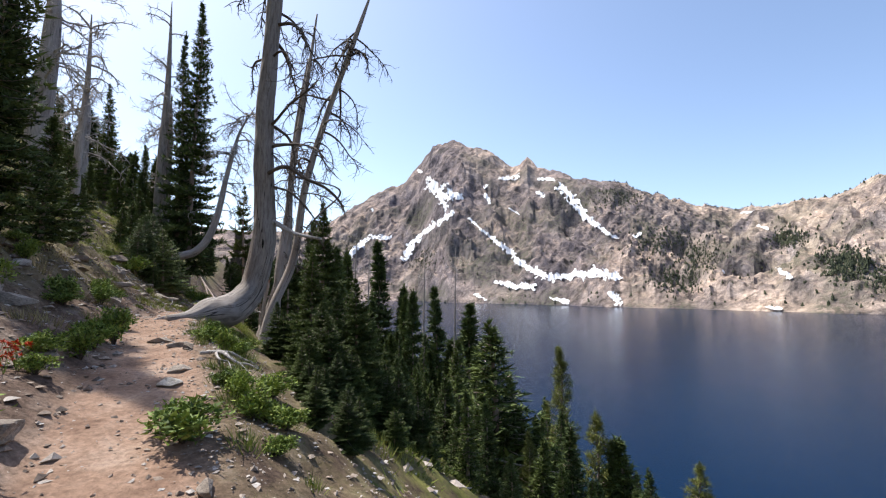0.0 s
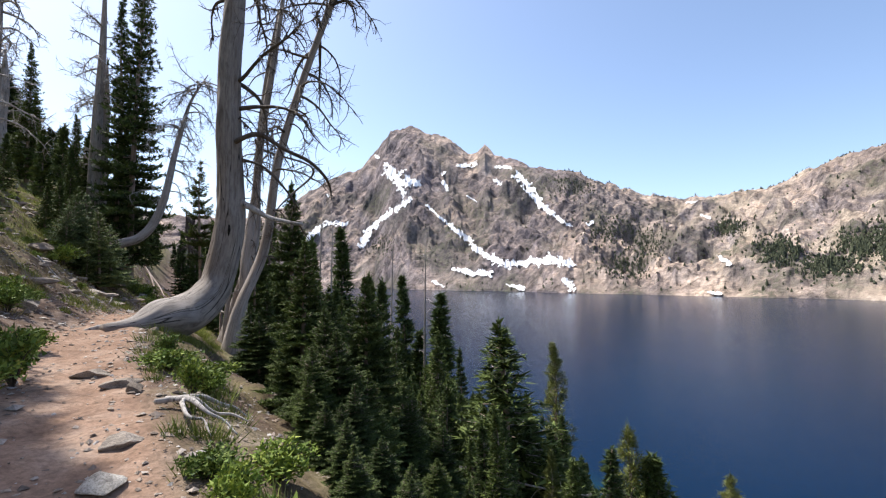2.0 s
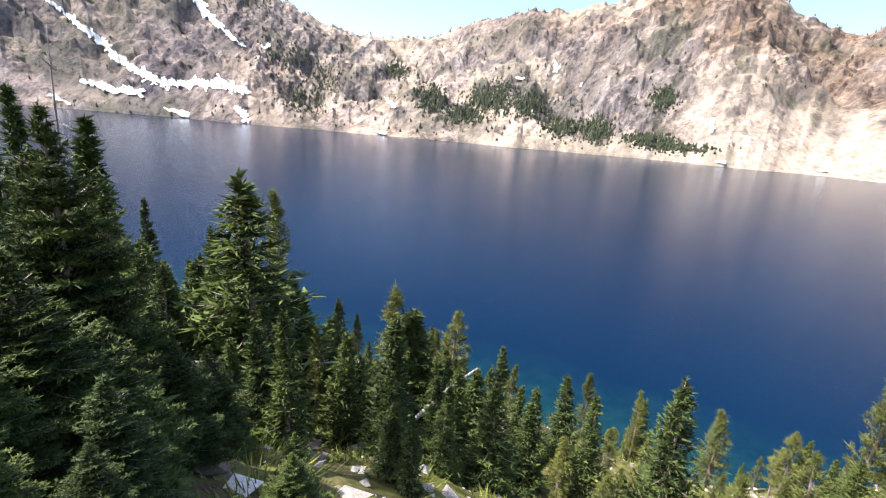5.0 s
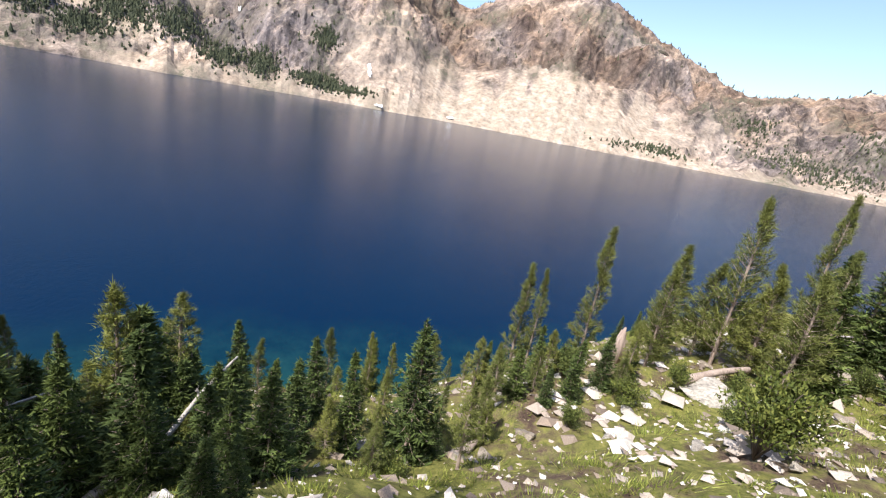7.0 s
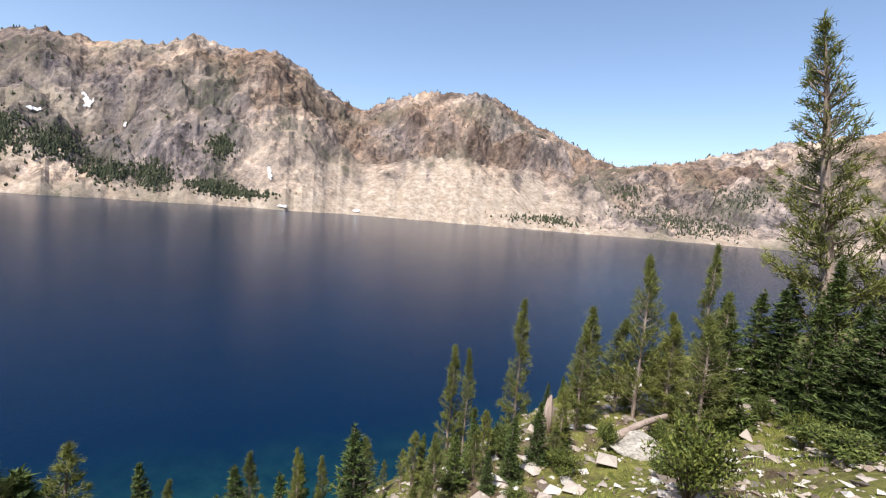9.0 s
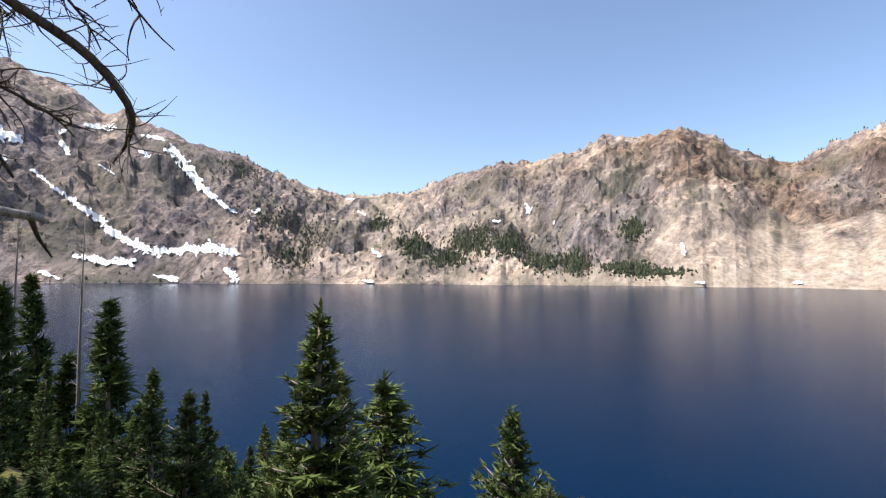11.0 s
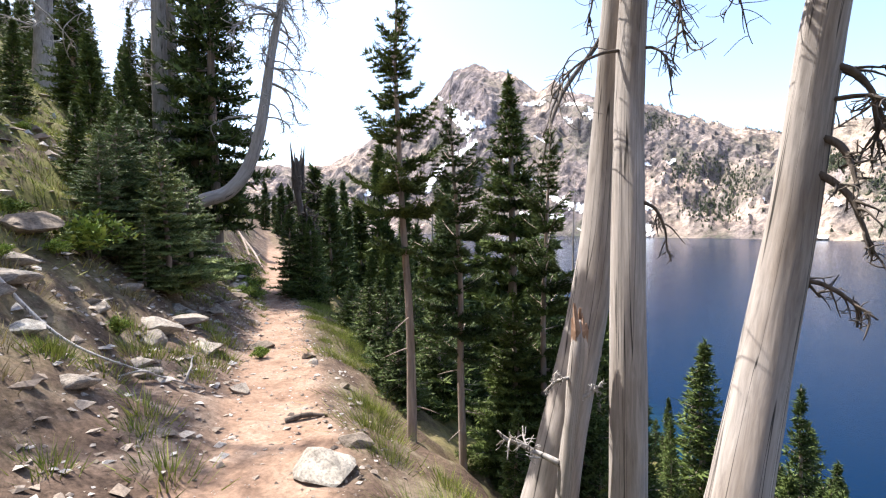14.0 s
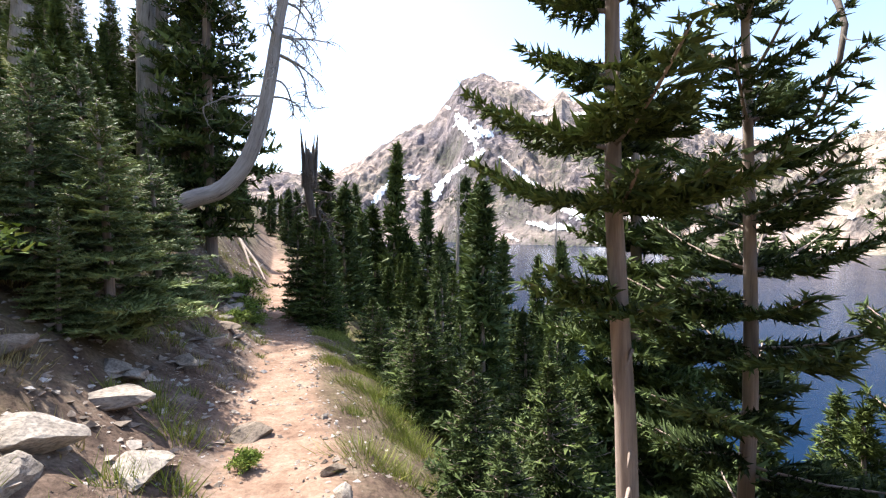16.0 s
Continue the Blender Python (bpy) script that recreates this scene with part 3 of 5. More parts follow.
def fir_meshes(name, height, radius, seed, whorl_gap, per_whorl, step, blade, start=0.06, sparse=0.0, droop=0.25, pine=False, trunk_r=None, bare=0, dense=1.0, taper=0.95, needles=None):
    """Trunk and crown of a conifer that stands at the origin."""
    rng = np.random.default_rng(seed)
    tr = trunk_r or 0.011 * height + 0.015
    zs = np.linspace(-0.35, height * 0.985, 14)
    bend = np.stack((0.02 * height * fractal(zs * 0.5 / height * 4, zs * 0 + seed, seed, 2), 0.02 * height * fractal(zs * 0.5 / height * 4, zs * 0 + seed + 5, seed + 1, 2), zs), 1)
    bend[:, :2] *= np.clip(zs / height, 0, 1)[:, None] * 2
    pieces = [tube(bend, tr * (1 - np.clip(zs / height, 0, 1)) ** 0.8 + 0.006, 8, 0.12, seed)]
    cs, ds, ts, wood = [], [], [], []
    z = start * height
    while z < height * 0.985:
        f = z / height
        bs = blade * (0.5 + 0.5 * (1 - f) ** 0.7)
        reach = radius * ((1 - f) ** (taper if not pine else 0.85)) * min(1.0, 0.3 + (1 - f) * 4) * (0.35 + 0.65 * min(1.0, (f - start) / 0.12 + 0.35)) + 0.01 * radius
        for _ in range(per_whorl):
            if rng.random() < sparse * (1.2 - f):
                continue
            a = rng.uniform(0, 2 * math.pi)
            ln = reach * rng.uniform(0.6, 1.15)
            z0 = z + rng.uniform(-0.22, 0.22) * whorl_gap
            out = np.array((math.cos(a), math.sin(a), 0.0))
            rise = (0.5 if pine else -droop * 0.35) + (0.5 if pine else 1.0) * f * f
            n = max(3, int(ln / step))
            u = np.linspace(0.12, 1.0, n)
            base = np.array((np.interp(z0, zs, bend[:, 0]), np.interp(z0, zs, bend[:, 1]), z0))
            sag = rise * u - (0.35 if pine else droop) * u + (0.30 if pine else 0.22) * u ** 2.4
            line_pts = base + out * (ln * u)[:, None] + np.array((0, 0, 1.0)) * (ln * sag)[:, None]
            if ln > 0.12 * radius:
                wood.append(tube(np.vstack((base[None], line_pts[:: max(1, n // 3)], line_pts[-1:])), np.linspace(0.16 * tr + 0.004, 0.003, 1 + len(line_pts[:: max(1, n // 3)]) + 1), 3))
            across = np.array((-out[1], out[0], 0.0))
            for k in range(n):
                p = line_pts[k]
                if pine:
                    if u[k] < 0.22:
                        continue
                    m = 14 + int(12 * u[k])
                    d = rng.normal(size=(m, 3)) * 0.75 + out * 0.75 + np.array((0, 0, 0.75))
                    cs.append(p + rng.normal(size=(m, 3)) * blade * 0.35)
                    ds.append(d / np.linalg.norm(d, axis=1)[:, None] * bs * 1.1)
                    ts.append(np.full(m, u[k]))
                    continue
                twig = ln * 0.38 * (1.12 - u[k]) + bs * 0.4
                for sgn in (-1, 1):
                    m = max(2, int(twig * dense / (bs * 0.40)))
                    q = np.linspace(0.1, 1, m)[:, None]
                    go = across * sgn * 0.85 + out * 0.6
                    spots = p + go * twig * q + np.array((0, 0, 1)) * (rng.uniform(-0.12, 0.10) * twig * q)
                    for rep in range(3 if dense <= 1 else 5):
                        cs.append(spots + rng.normal(size=(m, 3)) * blade * 0.14)
                        ds.append((go * 0.8 + rng.normal(size=(m, 3)) * 0.6 + np.array((0, 0, 0.3))) * bs)
                        ts.append(0.35 * u[k] + 0.65 * q[:, 0])
            cs.append(line_pts[-1] + rng.normal(size=(4, 3)) * blade * 0.15)
            ds.append((out + rng.normal(size=(4, 3)) * 0.4 + np.array((0, 0, 0.35))) * bs)
            ts.append(np.ones(4))
        z += whorl_gap * (1.15 - 0.55 * f) * rng.uniform(0.8, 1.2)
    lead = np.linspace(0.88, 1.0, 22)[:, None] * np.array((0, 0, height)) + np.array((bend[-1, 0], bend[-1, 1], 0))
    for turn in range(4):
        cs.append(lead)
        ds.append((rng.normal(size=(22, 3)) * 0.5 + np.array((0, 0, 0.7))) * blade * 0.75)
        ts.append(np.full(22, 0.8))
    for k in range(bare):
        a, z0 = rng.uniform(0, 2 * math.pi), rng.uniform(0.08, max(0.12, start)) * height
        u = np.linspace(0, 1, 5)[:, None]
        wood.append(tube(np.array((0, 0, z0)) + u * np.array((math.cos(a), math.sin(a), -0.2)) * radius * rng.uniform(0.1, 0.4) + u * u * np.array((0, 0, -0.04)) * radius, np.linspace(0.008, 0.002, 5), 4))
    centres, dirs = np.vstack(cs), np.vstack(ds)
    size = np.linalg.norm(dirs, axis=1)
    v, f = blades(centres, dirs, size[:, None] * (1.2 if pine else 1.0), size * (0.16 if pine else 0.30), rng)
    crown = mesh_of(name + "_crown", v, f, needles or (PINE if pine else FIR))
    attr(crown, "shoot", np.repeat(np.concatenate(ts), 3))
    return mesh_of(name + "_trunk", *merged(pieces + wood), BARK, True), crown


def tree_kind(name, label, meshes, height, group):
    root = tagged(new(name), label, "tree", group=group)
    part("trunk", meshes[0], root)
    part("crown", meshes[1], root)
    root["tall"] = height
    return root


FIR_GROUP, PINE_GROUP = "firs on the lakeside slope", "pines on the lakeside slope"
near_firs = [fir_meshes("near_fir", 4.0, 0.95, 11, 0.17, 8, 0.06, 0.056, 0.04, dense=1.3), fir_meshes("near_fir", 4.0, 1.35, 12, 0.21, 9, 0.065, 0.06, 0.03, 0.05, dense=1.3)]
mid_firs = [fir_meshes("mid_fir", 4.0, 0.70, 21, 0.19, 7, 0.11, 0.105, 0.03, 0.05), fir_meshes("mid_fir", 4.0, 0.92, 22, 0.22, 7, 0.12, 0.11, 0.06, 0.12), fir_meshes("mid_fir", 4.0, 0.55, 23, 0.18, 6, 0.11, 0.10, 0.03, 0.1)]
far_firs = [fir_meshes("far_fir", 8.0, 0.95, 31, 0.40, 6, 0.3, 0.30, 0.02), fir_meshes("far_fir", 8.0, 1.2, 32, 0.45, 6, 0.33, 0.33, 0.04, 0.1)]
tall_firs = [fir_meshes("tall_fir", 8.0, 1.3, 41, 0.22, 7, 0.13, 0.10, 0.05, 0.1), fir_meshes("tall_fir", 8.0, 1.1, 42, 0.25, 7, 0.13, 0.10, 0.12, 0.2)]
bare_firs = [fir_meshes("bare_fir", 4.0, 0.66, 51, 0.24, 6, 0.04, 0.034, 0.42, 0.25, 0.1, bare=7, trunk_r=0.040, dense=1.5, taper=0.62), fir_meshes("bare_fir", 4.0, 0.66, 52, 0.24, 6, 0.04, 0.034, 0.32, 0.22, 0.12, bare=7, trunk_r=0.036, dense=1.5, taper=0.6)]
pines = [fir_meshes("pine", 4.0, 0.85, 61, 0.19, 7, 0.12, 0.14, 0.10, 0.08, pine=True, bare=6), fir_meshes("pine", 4.0, 0.75, 62, 0.22, 6, 0.12, 0.14, 0.26, 0.15, pine=True, bare=10), fir_meshes("pine", 4.0, 0.62, 63, 0.18, 6, 0.11, 0.13, 0.08, 0.15, pine=True, bare=8)]
big_pines = [fir_meshes("big_pine", 10.0, 1.9, 64, 0.5, 9, 0.16, 0.2, 0.2, 0.15, pine=True, trunk_r=0.22, bare=10)]

young_firs = [fir_meshes("young_fir", 2.0, 0.62, 71, 0.13, 7, 0.07, 0.062, 0.03, 0.05), fir_meshes("young_fir", 2.0, 0.72, 72, 0.14, 7, 0.075, 0.066, 0.03, 0.1)]
grey_firs = [fir_meshes("grey_fir", 4.0, 1.35, 13, 0.21, 9, 0.065, 0.06, 0.03, 0.05, needles=GREY_FIR), fir_meshes("grey_fir", 4.0, 1.15, 14, 0.22, 8, 0.07, 0.064, 0.03, 0.12, needles=GREY_FIR)]
wood_firs = [fir_meshes("wood_fir", 8.0, 0.95, 31, 0.55, 5, 0.5, 0.46, 0.02), fir_meshes("wood_fir", 8.0, 1.15, 32, 0.6, 5, 0.5, 0.5, 0.04, 0.1)]

KINDS = {
    "young": (young_firs, 2.0, "fir_tree", "bushy young green fir on the slope beside the trail", "young firs beside the trail"),
    "near": (near_firs, 4.0, "fir_tree", "dense blue-green young fir growing on the stony slope", FIR_GROUP),
    "grey": (grey_firs, 4.0, "fir_tree", "bushy grey-green fir growing above the trail", "grey-green firs above the trail"),
    "mid": (mid_firs, 4.0, "fir_tree", "dark green narrow fir standing on the lakeside slope", FIR_GROUP),
    "far": (far_firs, 8.0, "fir_tree", "dark spire-shaped fir in the forest along the trail", "firs of the forest"),
    "tall": (tall_firs, 8.0, "fir_tree", "tall dark spire-shaped fir above the trail", "firs of the forest"),
    "bare": (bare_firs, 4.0, "fir_tree", "fir with a bare tan lower trunk beside the trail", "bare-trunked firs beside the trail"),
    "pine": (pines, 4.0, "pine_tree", "sunlit olive-green pine with tufted boughs on the slope", PINE_GROUP),
    "bigpine": (big_pines, 10.0, "pine_tree", "tall broad pine with thick tan trunk on the bench", "tall pines on the bench"),
}
made = {}


def plant(kind, which, x, y, top, wide=1.0, turn=0.0, lean=(0.0, 0.0), sink=0.0, base=None):
    """A tree of that kind with its foot on the ground at x, y and its tip at the height top."""
    meshes, tall, name, label, group = KINDS[kind]
    which %= len(meshes)
    z = (ground_at(x, y) if base is None else base) - sink
    k = max(0.12, (top - z) / tall)
    m = pose(x, y, z, lean[0], lean[1], turn) @ Matrix.Diagonal((k * wide, k * wide, k, 1))
    if (kind, which) not in made:
        root = tree_kind(name, label, meshes[which], tall, group)
        root.matrix_basis = m
        made[kind, which] = root
        return root
    src = made[kind, which]
    keep = src.matrix_basis.copy()
    src.matrix_basis = Matrix.Identity(4)
    ob = copy_thing(src, m)
    src.matrix_basis = keep
    return ob


# trees that stand out singly: kind, which, x, y, height of the tip, width
SLOPE_TREES = (
    ("mid", 1, 2.92, 11.42, 0.385, 1.7), ("pine", 2, 5.78, 17.04, -0.94, 1.0), ("pine", 1, 4.80, 10.14, -1.32, 1.0), ("mid", 1, 7.41, 6.34, -2.08, 1.1), ("mid", 0, 6.36, 8.20, -2.74, 1.2),
    ("mid", 2, 6.87, 7.42, -2.68, 1.2), ("pine", 2, 10.4, 8.01, -4.23, 0.8), ("pine", 2, 7.83, 15.8, -4.6, 0.9), ("pine", 2, 7.8, 12.4, -3.78, 0.9), ("pine", 2, 15.1, 4.14, -2.96, 0.8))
BENCH_TREES = (
    ("pine", 2, 15.0, 3.6, -3.0, 0.7), ("pine", 2, 14.52, 2.04, -1.07, 0.75), ("pine", 0, 14.4, -1.85, 0.67, 0.75), ("pine", 2, 16.26, -5.06, 1.13, 0.7), ("pine", 0, 13.6, 0.3, -1.6, 0.9),
    ("mid", 1, 12.5, -5.9, 0.0, 1.1), ("mid", 1, 12.0, -7.4, 0.2, 1.1), ("mid", 0, 13.4, -7.2, 1.2, 1.0), ("mid", 1, 10.2, -7.4, 1.0, 1.2))
TRAIL_TREES = (
    ("bare", 0, -3.85, 13.82, 4.12, 1.0), ("bare", 1, -3.4, 13.96, 3.1, 1.15), ("near", 0, -2.59, 17.58, 4.38, 1.0), ("bare", 1, -2.66, 14.02, 2.9, 0.95), ("near", 0, -0.256, 7.8, 1.73, 1.2),
    ("near", 1, 0.50, 7.55, 1.28, 1.0), ("near", 1, -0.21, 9.40, 1.13, 1.0), ("near", 0, -0.25, 10.0, 0.97, 1.2), ("near", 1, -0.06, 11.08, 0.68, 1.3))
DARK_TREES = (
    ("mid", 1, -0.65, 9.5, 0.75, 1.5), ("near", 1, -1.19, 9.37, 0.75, 1.6), ("far", 0, -4.0, 25.9, 3.4, 1.0),
    ("near", 0, -1.36, 9.47, 0.9, 1.6), ("far", 0, 3.66, 34.95, 0.15, 1.2), ("far", 0, 1.10, 40.4, 1.4, 0.9), ("far", 0, -4.6, 46.6, 5.9, 1.0), ("far", 1, -2.1, 45.7, 1.65, 0.9))
FOREST_TREES = (
    ("far", 0, -8.0, 35.2, 6.26, 0.8), ("far", 0, -6.3, 33.4, 3.83, 0.8), ("far", 1, -4.17, 29.5, 3.6, 0.8), ("far", 0, -11.3, 40.6, 4.85, 0.8), ("far", 1, -0.36, 33.2, 1.13, 0.9), ("far", 0, -1.12, 35.3, 0.77, 0.8),
    ("tall", 0, -10.75, 23.6, 15.9, 0.78), ("tall", 1, -11.6, 24.0, 14.6, 0.7), ("tall", 0, -19.9, 30.5, 12.0, 1.15), ("tall", 1, -17.2, 29.9, 10.3, 1.1), ("tall", 0, -15.95, 24.75, 12.1, 0.95))
# first fir is raised and the second, unseen, added to shade the trail
HILL_TREES = (
    ("tall", 0, -4.6, 7.0, 7.6, 0.95), ("tall", 1, -5.7, 6.0, 9.5, 1.0), ("mid", 0, -5.4, 8.88, 4.3, 1.3), ("mid", 1, -7.1, 11.4, 4.5, 1.2), ("grey", 1, -8.5, 16.5, 3.75, 1.5), ("grey", 1, -7.75, 16.5, 3.25, 1.5), ("grey", 1, -8.3, 18.0, 3.0, 1.5),
    ("mid", 0, -10.1, 17.7, 4.2, 1.4), ("mid", 1, -8.9, 17.2, 4.0, 1.4), ("tall", 0, -12.98, 23.2, 8.3, 1.0), ("mid", 1, -7.6, 23.0, 2.0, 1.1), ("mid", 0, -7.9, 23.7, 2.4, 1.1), ("grey", 1, -7.7, 15.9, 2.2, 1.4), ("mid", 0, -11.5, 17.5, 5.4, 1.4), ("mid", 1, -9.9, 18.8, 3.9, 1.5), ("mid", 1, -9.0, 19.2, 3.0, 1.5), ("tall", 0, -16.0, 21.0, 9.2, 1.1), ("tall", 1, -18.2, 24.0, 11.5, 1.1), ("tall", 0, -14.4, 20.2, 7.6, 1.1), ("tall", 1, -20.5, 25.5, 13.0, 1.0))
# added beyond the left edge of view, only to shade the trail and bank
SHADE_FIRS = (("tall", 1, -6.4, 8.2, 12.0, 1.2),)
HILL_MORE = (("mid", 0, -12.4, 19.0, 6.2, 1.3), ("mid", 1, -11.0, 19.6, 4.8, 1.4), ("mid", 0, -11.6, 21.0, 5.6, 1.3))
EDGE_TREES = (
    ("near", 1, 0.55, 6.9, 0.35, 1.4), ("near", 0, 0.48, 6.35, 0.35, 1.7), ("near", 1, 0.3, 6.75, 0.75, 1.4), ("near", 1, 0.97, 7.5, -0.1, 1.2), ("near", 0, 1.04, 8.55, -0.2, 1.4), ("near", 1, 1.44, 8.45, -0.7, 1.3), ("near", 0, 0.7, 7.05, -0.15, 1.6),
    ("near", 1, 1.4, 7.94, -1.1, 1.3), ("near", 1, 0.12, 7.0, 0.95, 1.3), ("near", 0, 0.05, 7.5, 0.95, 1.3), ("near", 1, 0.75, 5.75, -0.1, 1.5), ("near", 0, 0.95, 5.3, -0.35, 1.8), ("near", 1, 1.2, 6.3, -0.5, 1.5), ("near", 0, 1.6, 7.1, -1.0, 1.6),
    ("near", 1, 0.34, 5.67, 0.2, 1.5), ("near", 0, 0.14, 6.05, 0.5, 1.6), ("near", 1, 0.12, 6.45, 0.65, 1.3), ("near", 0, 0.55, 5.25, -0.05, 1.8), ("near", 1, 0.4, 6.1, 0.25, 1.4), ("near", 0, 0.62, 4.9, -0.1, 1.8), ("near", 1, 0.95, 4.75, -0.35, 1.6),
    ("near", 1, -2.9, 14.1, 1.35, 1.0), ("near", 0, -2.3, 13.9, 1.0, 1.2))
RIM_TREES = (
    ("mid", 1, 10.0, -6.2, 0.2, 1.3), ("mid", 1, 10.9, -6.6, 0.8, 1.2), ("mid", 0, 11.6, -6.3, 0.1, 1.4), ("mid", 1, 9.0, -5.9, -0.4, 1.3), ("mid", 1, 13.3, -4.0, -0.9, 1.3), ("pine", 0, 12.9, -3.1, -0.8, 1.1), ("pine", 2, 14.4, -4.5, -0.3, 1.0), ("pine", 0, 13.9, -2.6, -1.4, 1.2),
    ("mid", 1, 15.2, -6.2, -0.2, 1.3), ("mid", 0, 14.5, -6.6, 0.0, 1.4), ("pine", 0, 15.0, -3.2, -1.2, 1.1), ("mid", 1, 15.5, -7.5, 0.2, 1.3), ("pine", 0, 15.3, -1.6, -1.6, 1.2), ("pine", 2, 14.9, -0.4, -1.2, 1.1), ("mid", 1, 8.6, -7.0, 0.4, 1.3), ("mid", 0, 16.4, -5.8, -0.6, 1.4))
HILL_LAST = (("grey", 1, -8.2, 15.8, 3.3, 1.3), ("grey", 1, -8.6, 17.3, 3.9, 1.4), ("mid", 1, -7.85, 22.6, 2.3, 1.4), ("mid", 0, -7.6, 22.4, 2.2, 1.5), ("mid", 1, -8.3, 22.8, 2.4, 1.2))
for k, (kind, which, x, y, top, wide) in enumerate(EDGE_TREES + RIM_TREES + HILL_LAST + SLOPE_TREES + BENCH_TREES + TRAIL_TREES + DARK_TREES + FOREST_TREES + HILL_TREES + HILL_MORE + SHADE_FIRS):
    plant(kind, which, x, y, top, wide, k * 77 % 360)

plant("bigpine", 0, 14.3, -8.4, 9.2, 0.95, 0, (-6.5, 4.6))
plant("bigpine", 0, 14.3, -9.7, 10.0, 0.85, 140, (-6.0, 4.0))

# the close forest down the slope beyond the dead pines, and up the hillside
rng = np.random.default_rng(5)
done = 0
while done < 70:
    s, e = rng.uniform(9, 30), rng.uniform(1.9, 20)
    x, y = map(float, from_plan(s, e))
    if s < 22 and e < 2.4 and s > 12:
        continue
    z = ground_at(x, y)
    if z < LAKE_Z + 0.4:
        continue
    tall = float(rng.uniform(1.6, 4.2) if s < 24 else rng.uniform(2.6, 4.6))
    if s < 24:
        tall = min(tall, 0.5 - z + (0.9 if s > 14 else 0.0))
        if tall < 0.7:
            continue
    plant("mid" if s < 24 else "far", int(rng.integers(0, 3)), x, y, z + tall, float(rng.uniform(0.85, 1.3)), float(rng.uniform(0, 360)), sink=0.05)
    done += 1
# young firs at the trail's lakeside edge
done = 0
while done < 26:
    s, e = rng.uniform(10.6, 21), rng.uniform(1.25, 2.9)
    x, y = map(float, from_plan(s, e))
    z = ground_at(x, y)
    if math.dist((x, y), (-3.85, 13.82)) < 0.35:
        continue
    plant("young", done, x, y, z + float(rng.uniform(0.6, 1.3)) + 0.12 * e, float(rng.uniform(1.1, 1.6)), float(rng.uniform(0, 360)), sink=0.05)
    done += 1
done = 0
while done < 22:
    s, e = rng.uniform(13, 40), -rng.uniform(3.2, 20)
    x, y = map(float, from_plan(s, e))
    if s < 22 and e > -5.5 or (s > 14 and s < 24 and -10 < e < -6):
        continue
    plant("far", int(rng.integers(0, 2)), x, y, ground_at(x, y) + float(rng.uniform(2.5, 6.5)), float(rng.uniform(0.8, 1.2)), float(rng.uniform(0, 360)), sink=0.1)
    done += 1
# dark firs rising from the slope just below the trail, before the dead pines
done = 0
while done < 92:
    s, e = rng.uniform(0.6, 9.5), rng.uniform(1.7, 8.5)
    x, y = map(float, from_plan(s, e))
    z = ground_at(x, y)
    top = min(z + float(rng.uniform(1.6, 3.4)), 0.5 - 0.36 * (e - 1.5) + float(rng.uniform(-0.5, 0.2)), 0.0 - 0.4 * (e - 1.4) if s < 2.2 else 9)
    if top - z < 0.8:
        continue
    plant("mid", int(rng.integers(0, 3)), x, y, top, float(rng.uniform(1.1, 1.6)), float(rng.uniform(0, 360)), sink=0.05)
    done += 1
# low firs and pines farther down, above the shore
done = 0
while done < 34:
    s, e = rng.uniform(2.0, 15.0), rng.uniform(6.5, 15.0)
    x, y = map(float, from_plan(s, e))
    z = ground_at(x, y)
    plant("pine" if rng.random() < 0.35 else "mid", int(rng.integers(0, 3)), x, y, z + float(rng.uniform(1.0, 2.3)), float(rng.uniform(1.0, 1.4)), float(rng.uniform(0, 360)), sink=0.05)
    done += 1
# the far forest, beyond counting
def forest(name, spots_f, label):
    pieces = {0: ([], [], 0), 1: ([], [], 0)}
    for x, y, tall, which, wide, turn in spots_f:
        z = ground_at(x, y) - 0.1
        k = tall / 8.0
        c, sn = math.cos(turn), math.sin(turn)
        for slot in (0, 1):
            me = wood_firs[which][slot]
            co = np.empty(len(me.vertices) * 3, dtype=np.float32)
            me.vertices.foreach_get("co", co)
            co = co.reshape(-1, 3) * np.array((k * wide, k * wide, k))
            co = np.stack((co[:, 0] * c - co[:, 1] * sn + x, co[:, 0] * sn + co[:, 1] * c + y, co[:, 2] + z), 1)
            vs, fs_, n0 = pieces[slot]
            vs.append(co)
            fs_ += [[v + n0 for v in p.vertices] for p in me.polygons] if slot == 0 else (np.arange(len(co)).reshape(-1, 3) + n0).tolist()
            pieces[slot] = (vs, fs_, n0 + len(co))
    verts = np.vstack(pieces[0][0] + pieces[1][0])
    shift = pieces[0][2]
    faces = pieces[0][1] + [[v + shift for v in f] for f in pieces[1][1]]
    me = mesh_of(name, verts, faces, BARK)
    me.materials.append(FIR)
    idx = np.zeros(len(faces), dtype=np.int32)
    idx[len(pieces[0][1]):] = 1
    me.polygons.foreach_set("material_index", idx)
    tagged(new(name, me), label, "trees", kind="stuff")


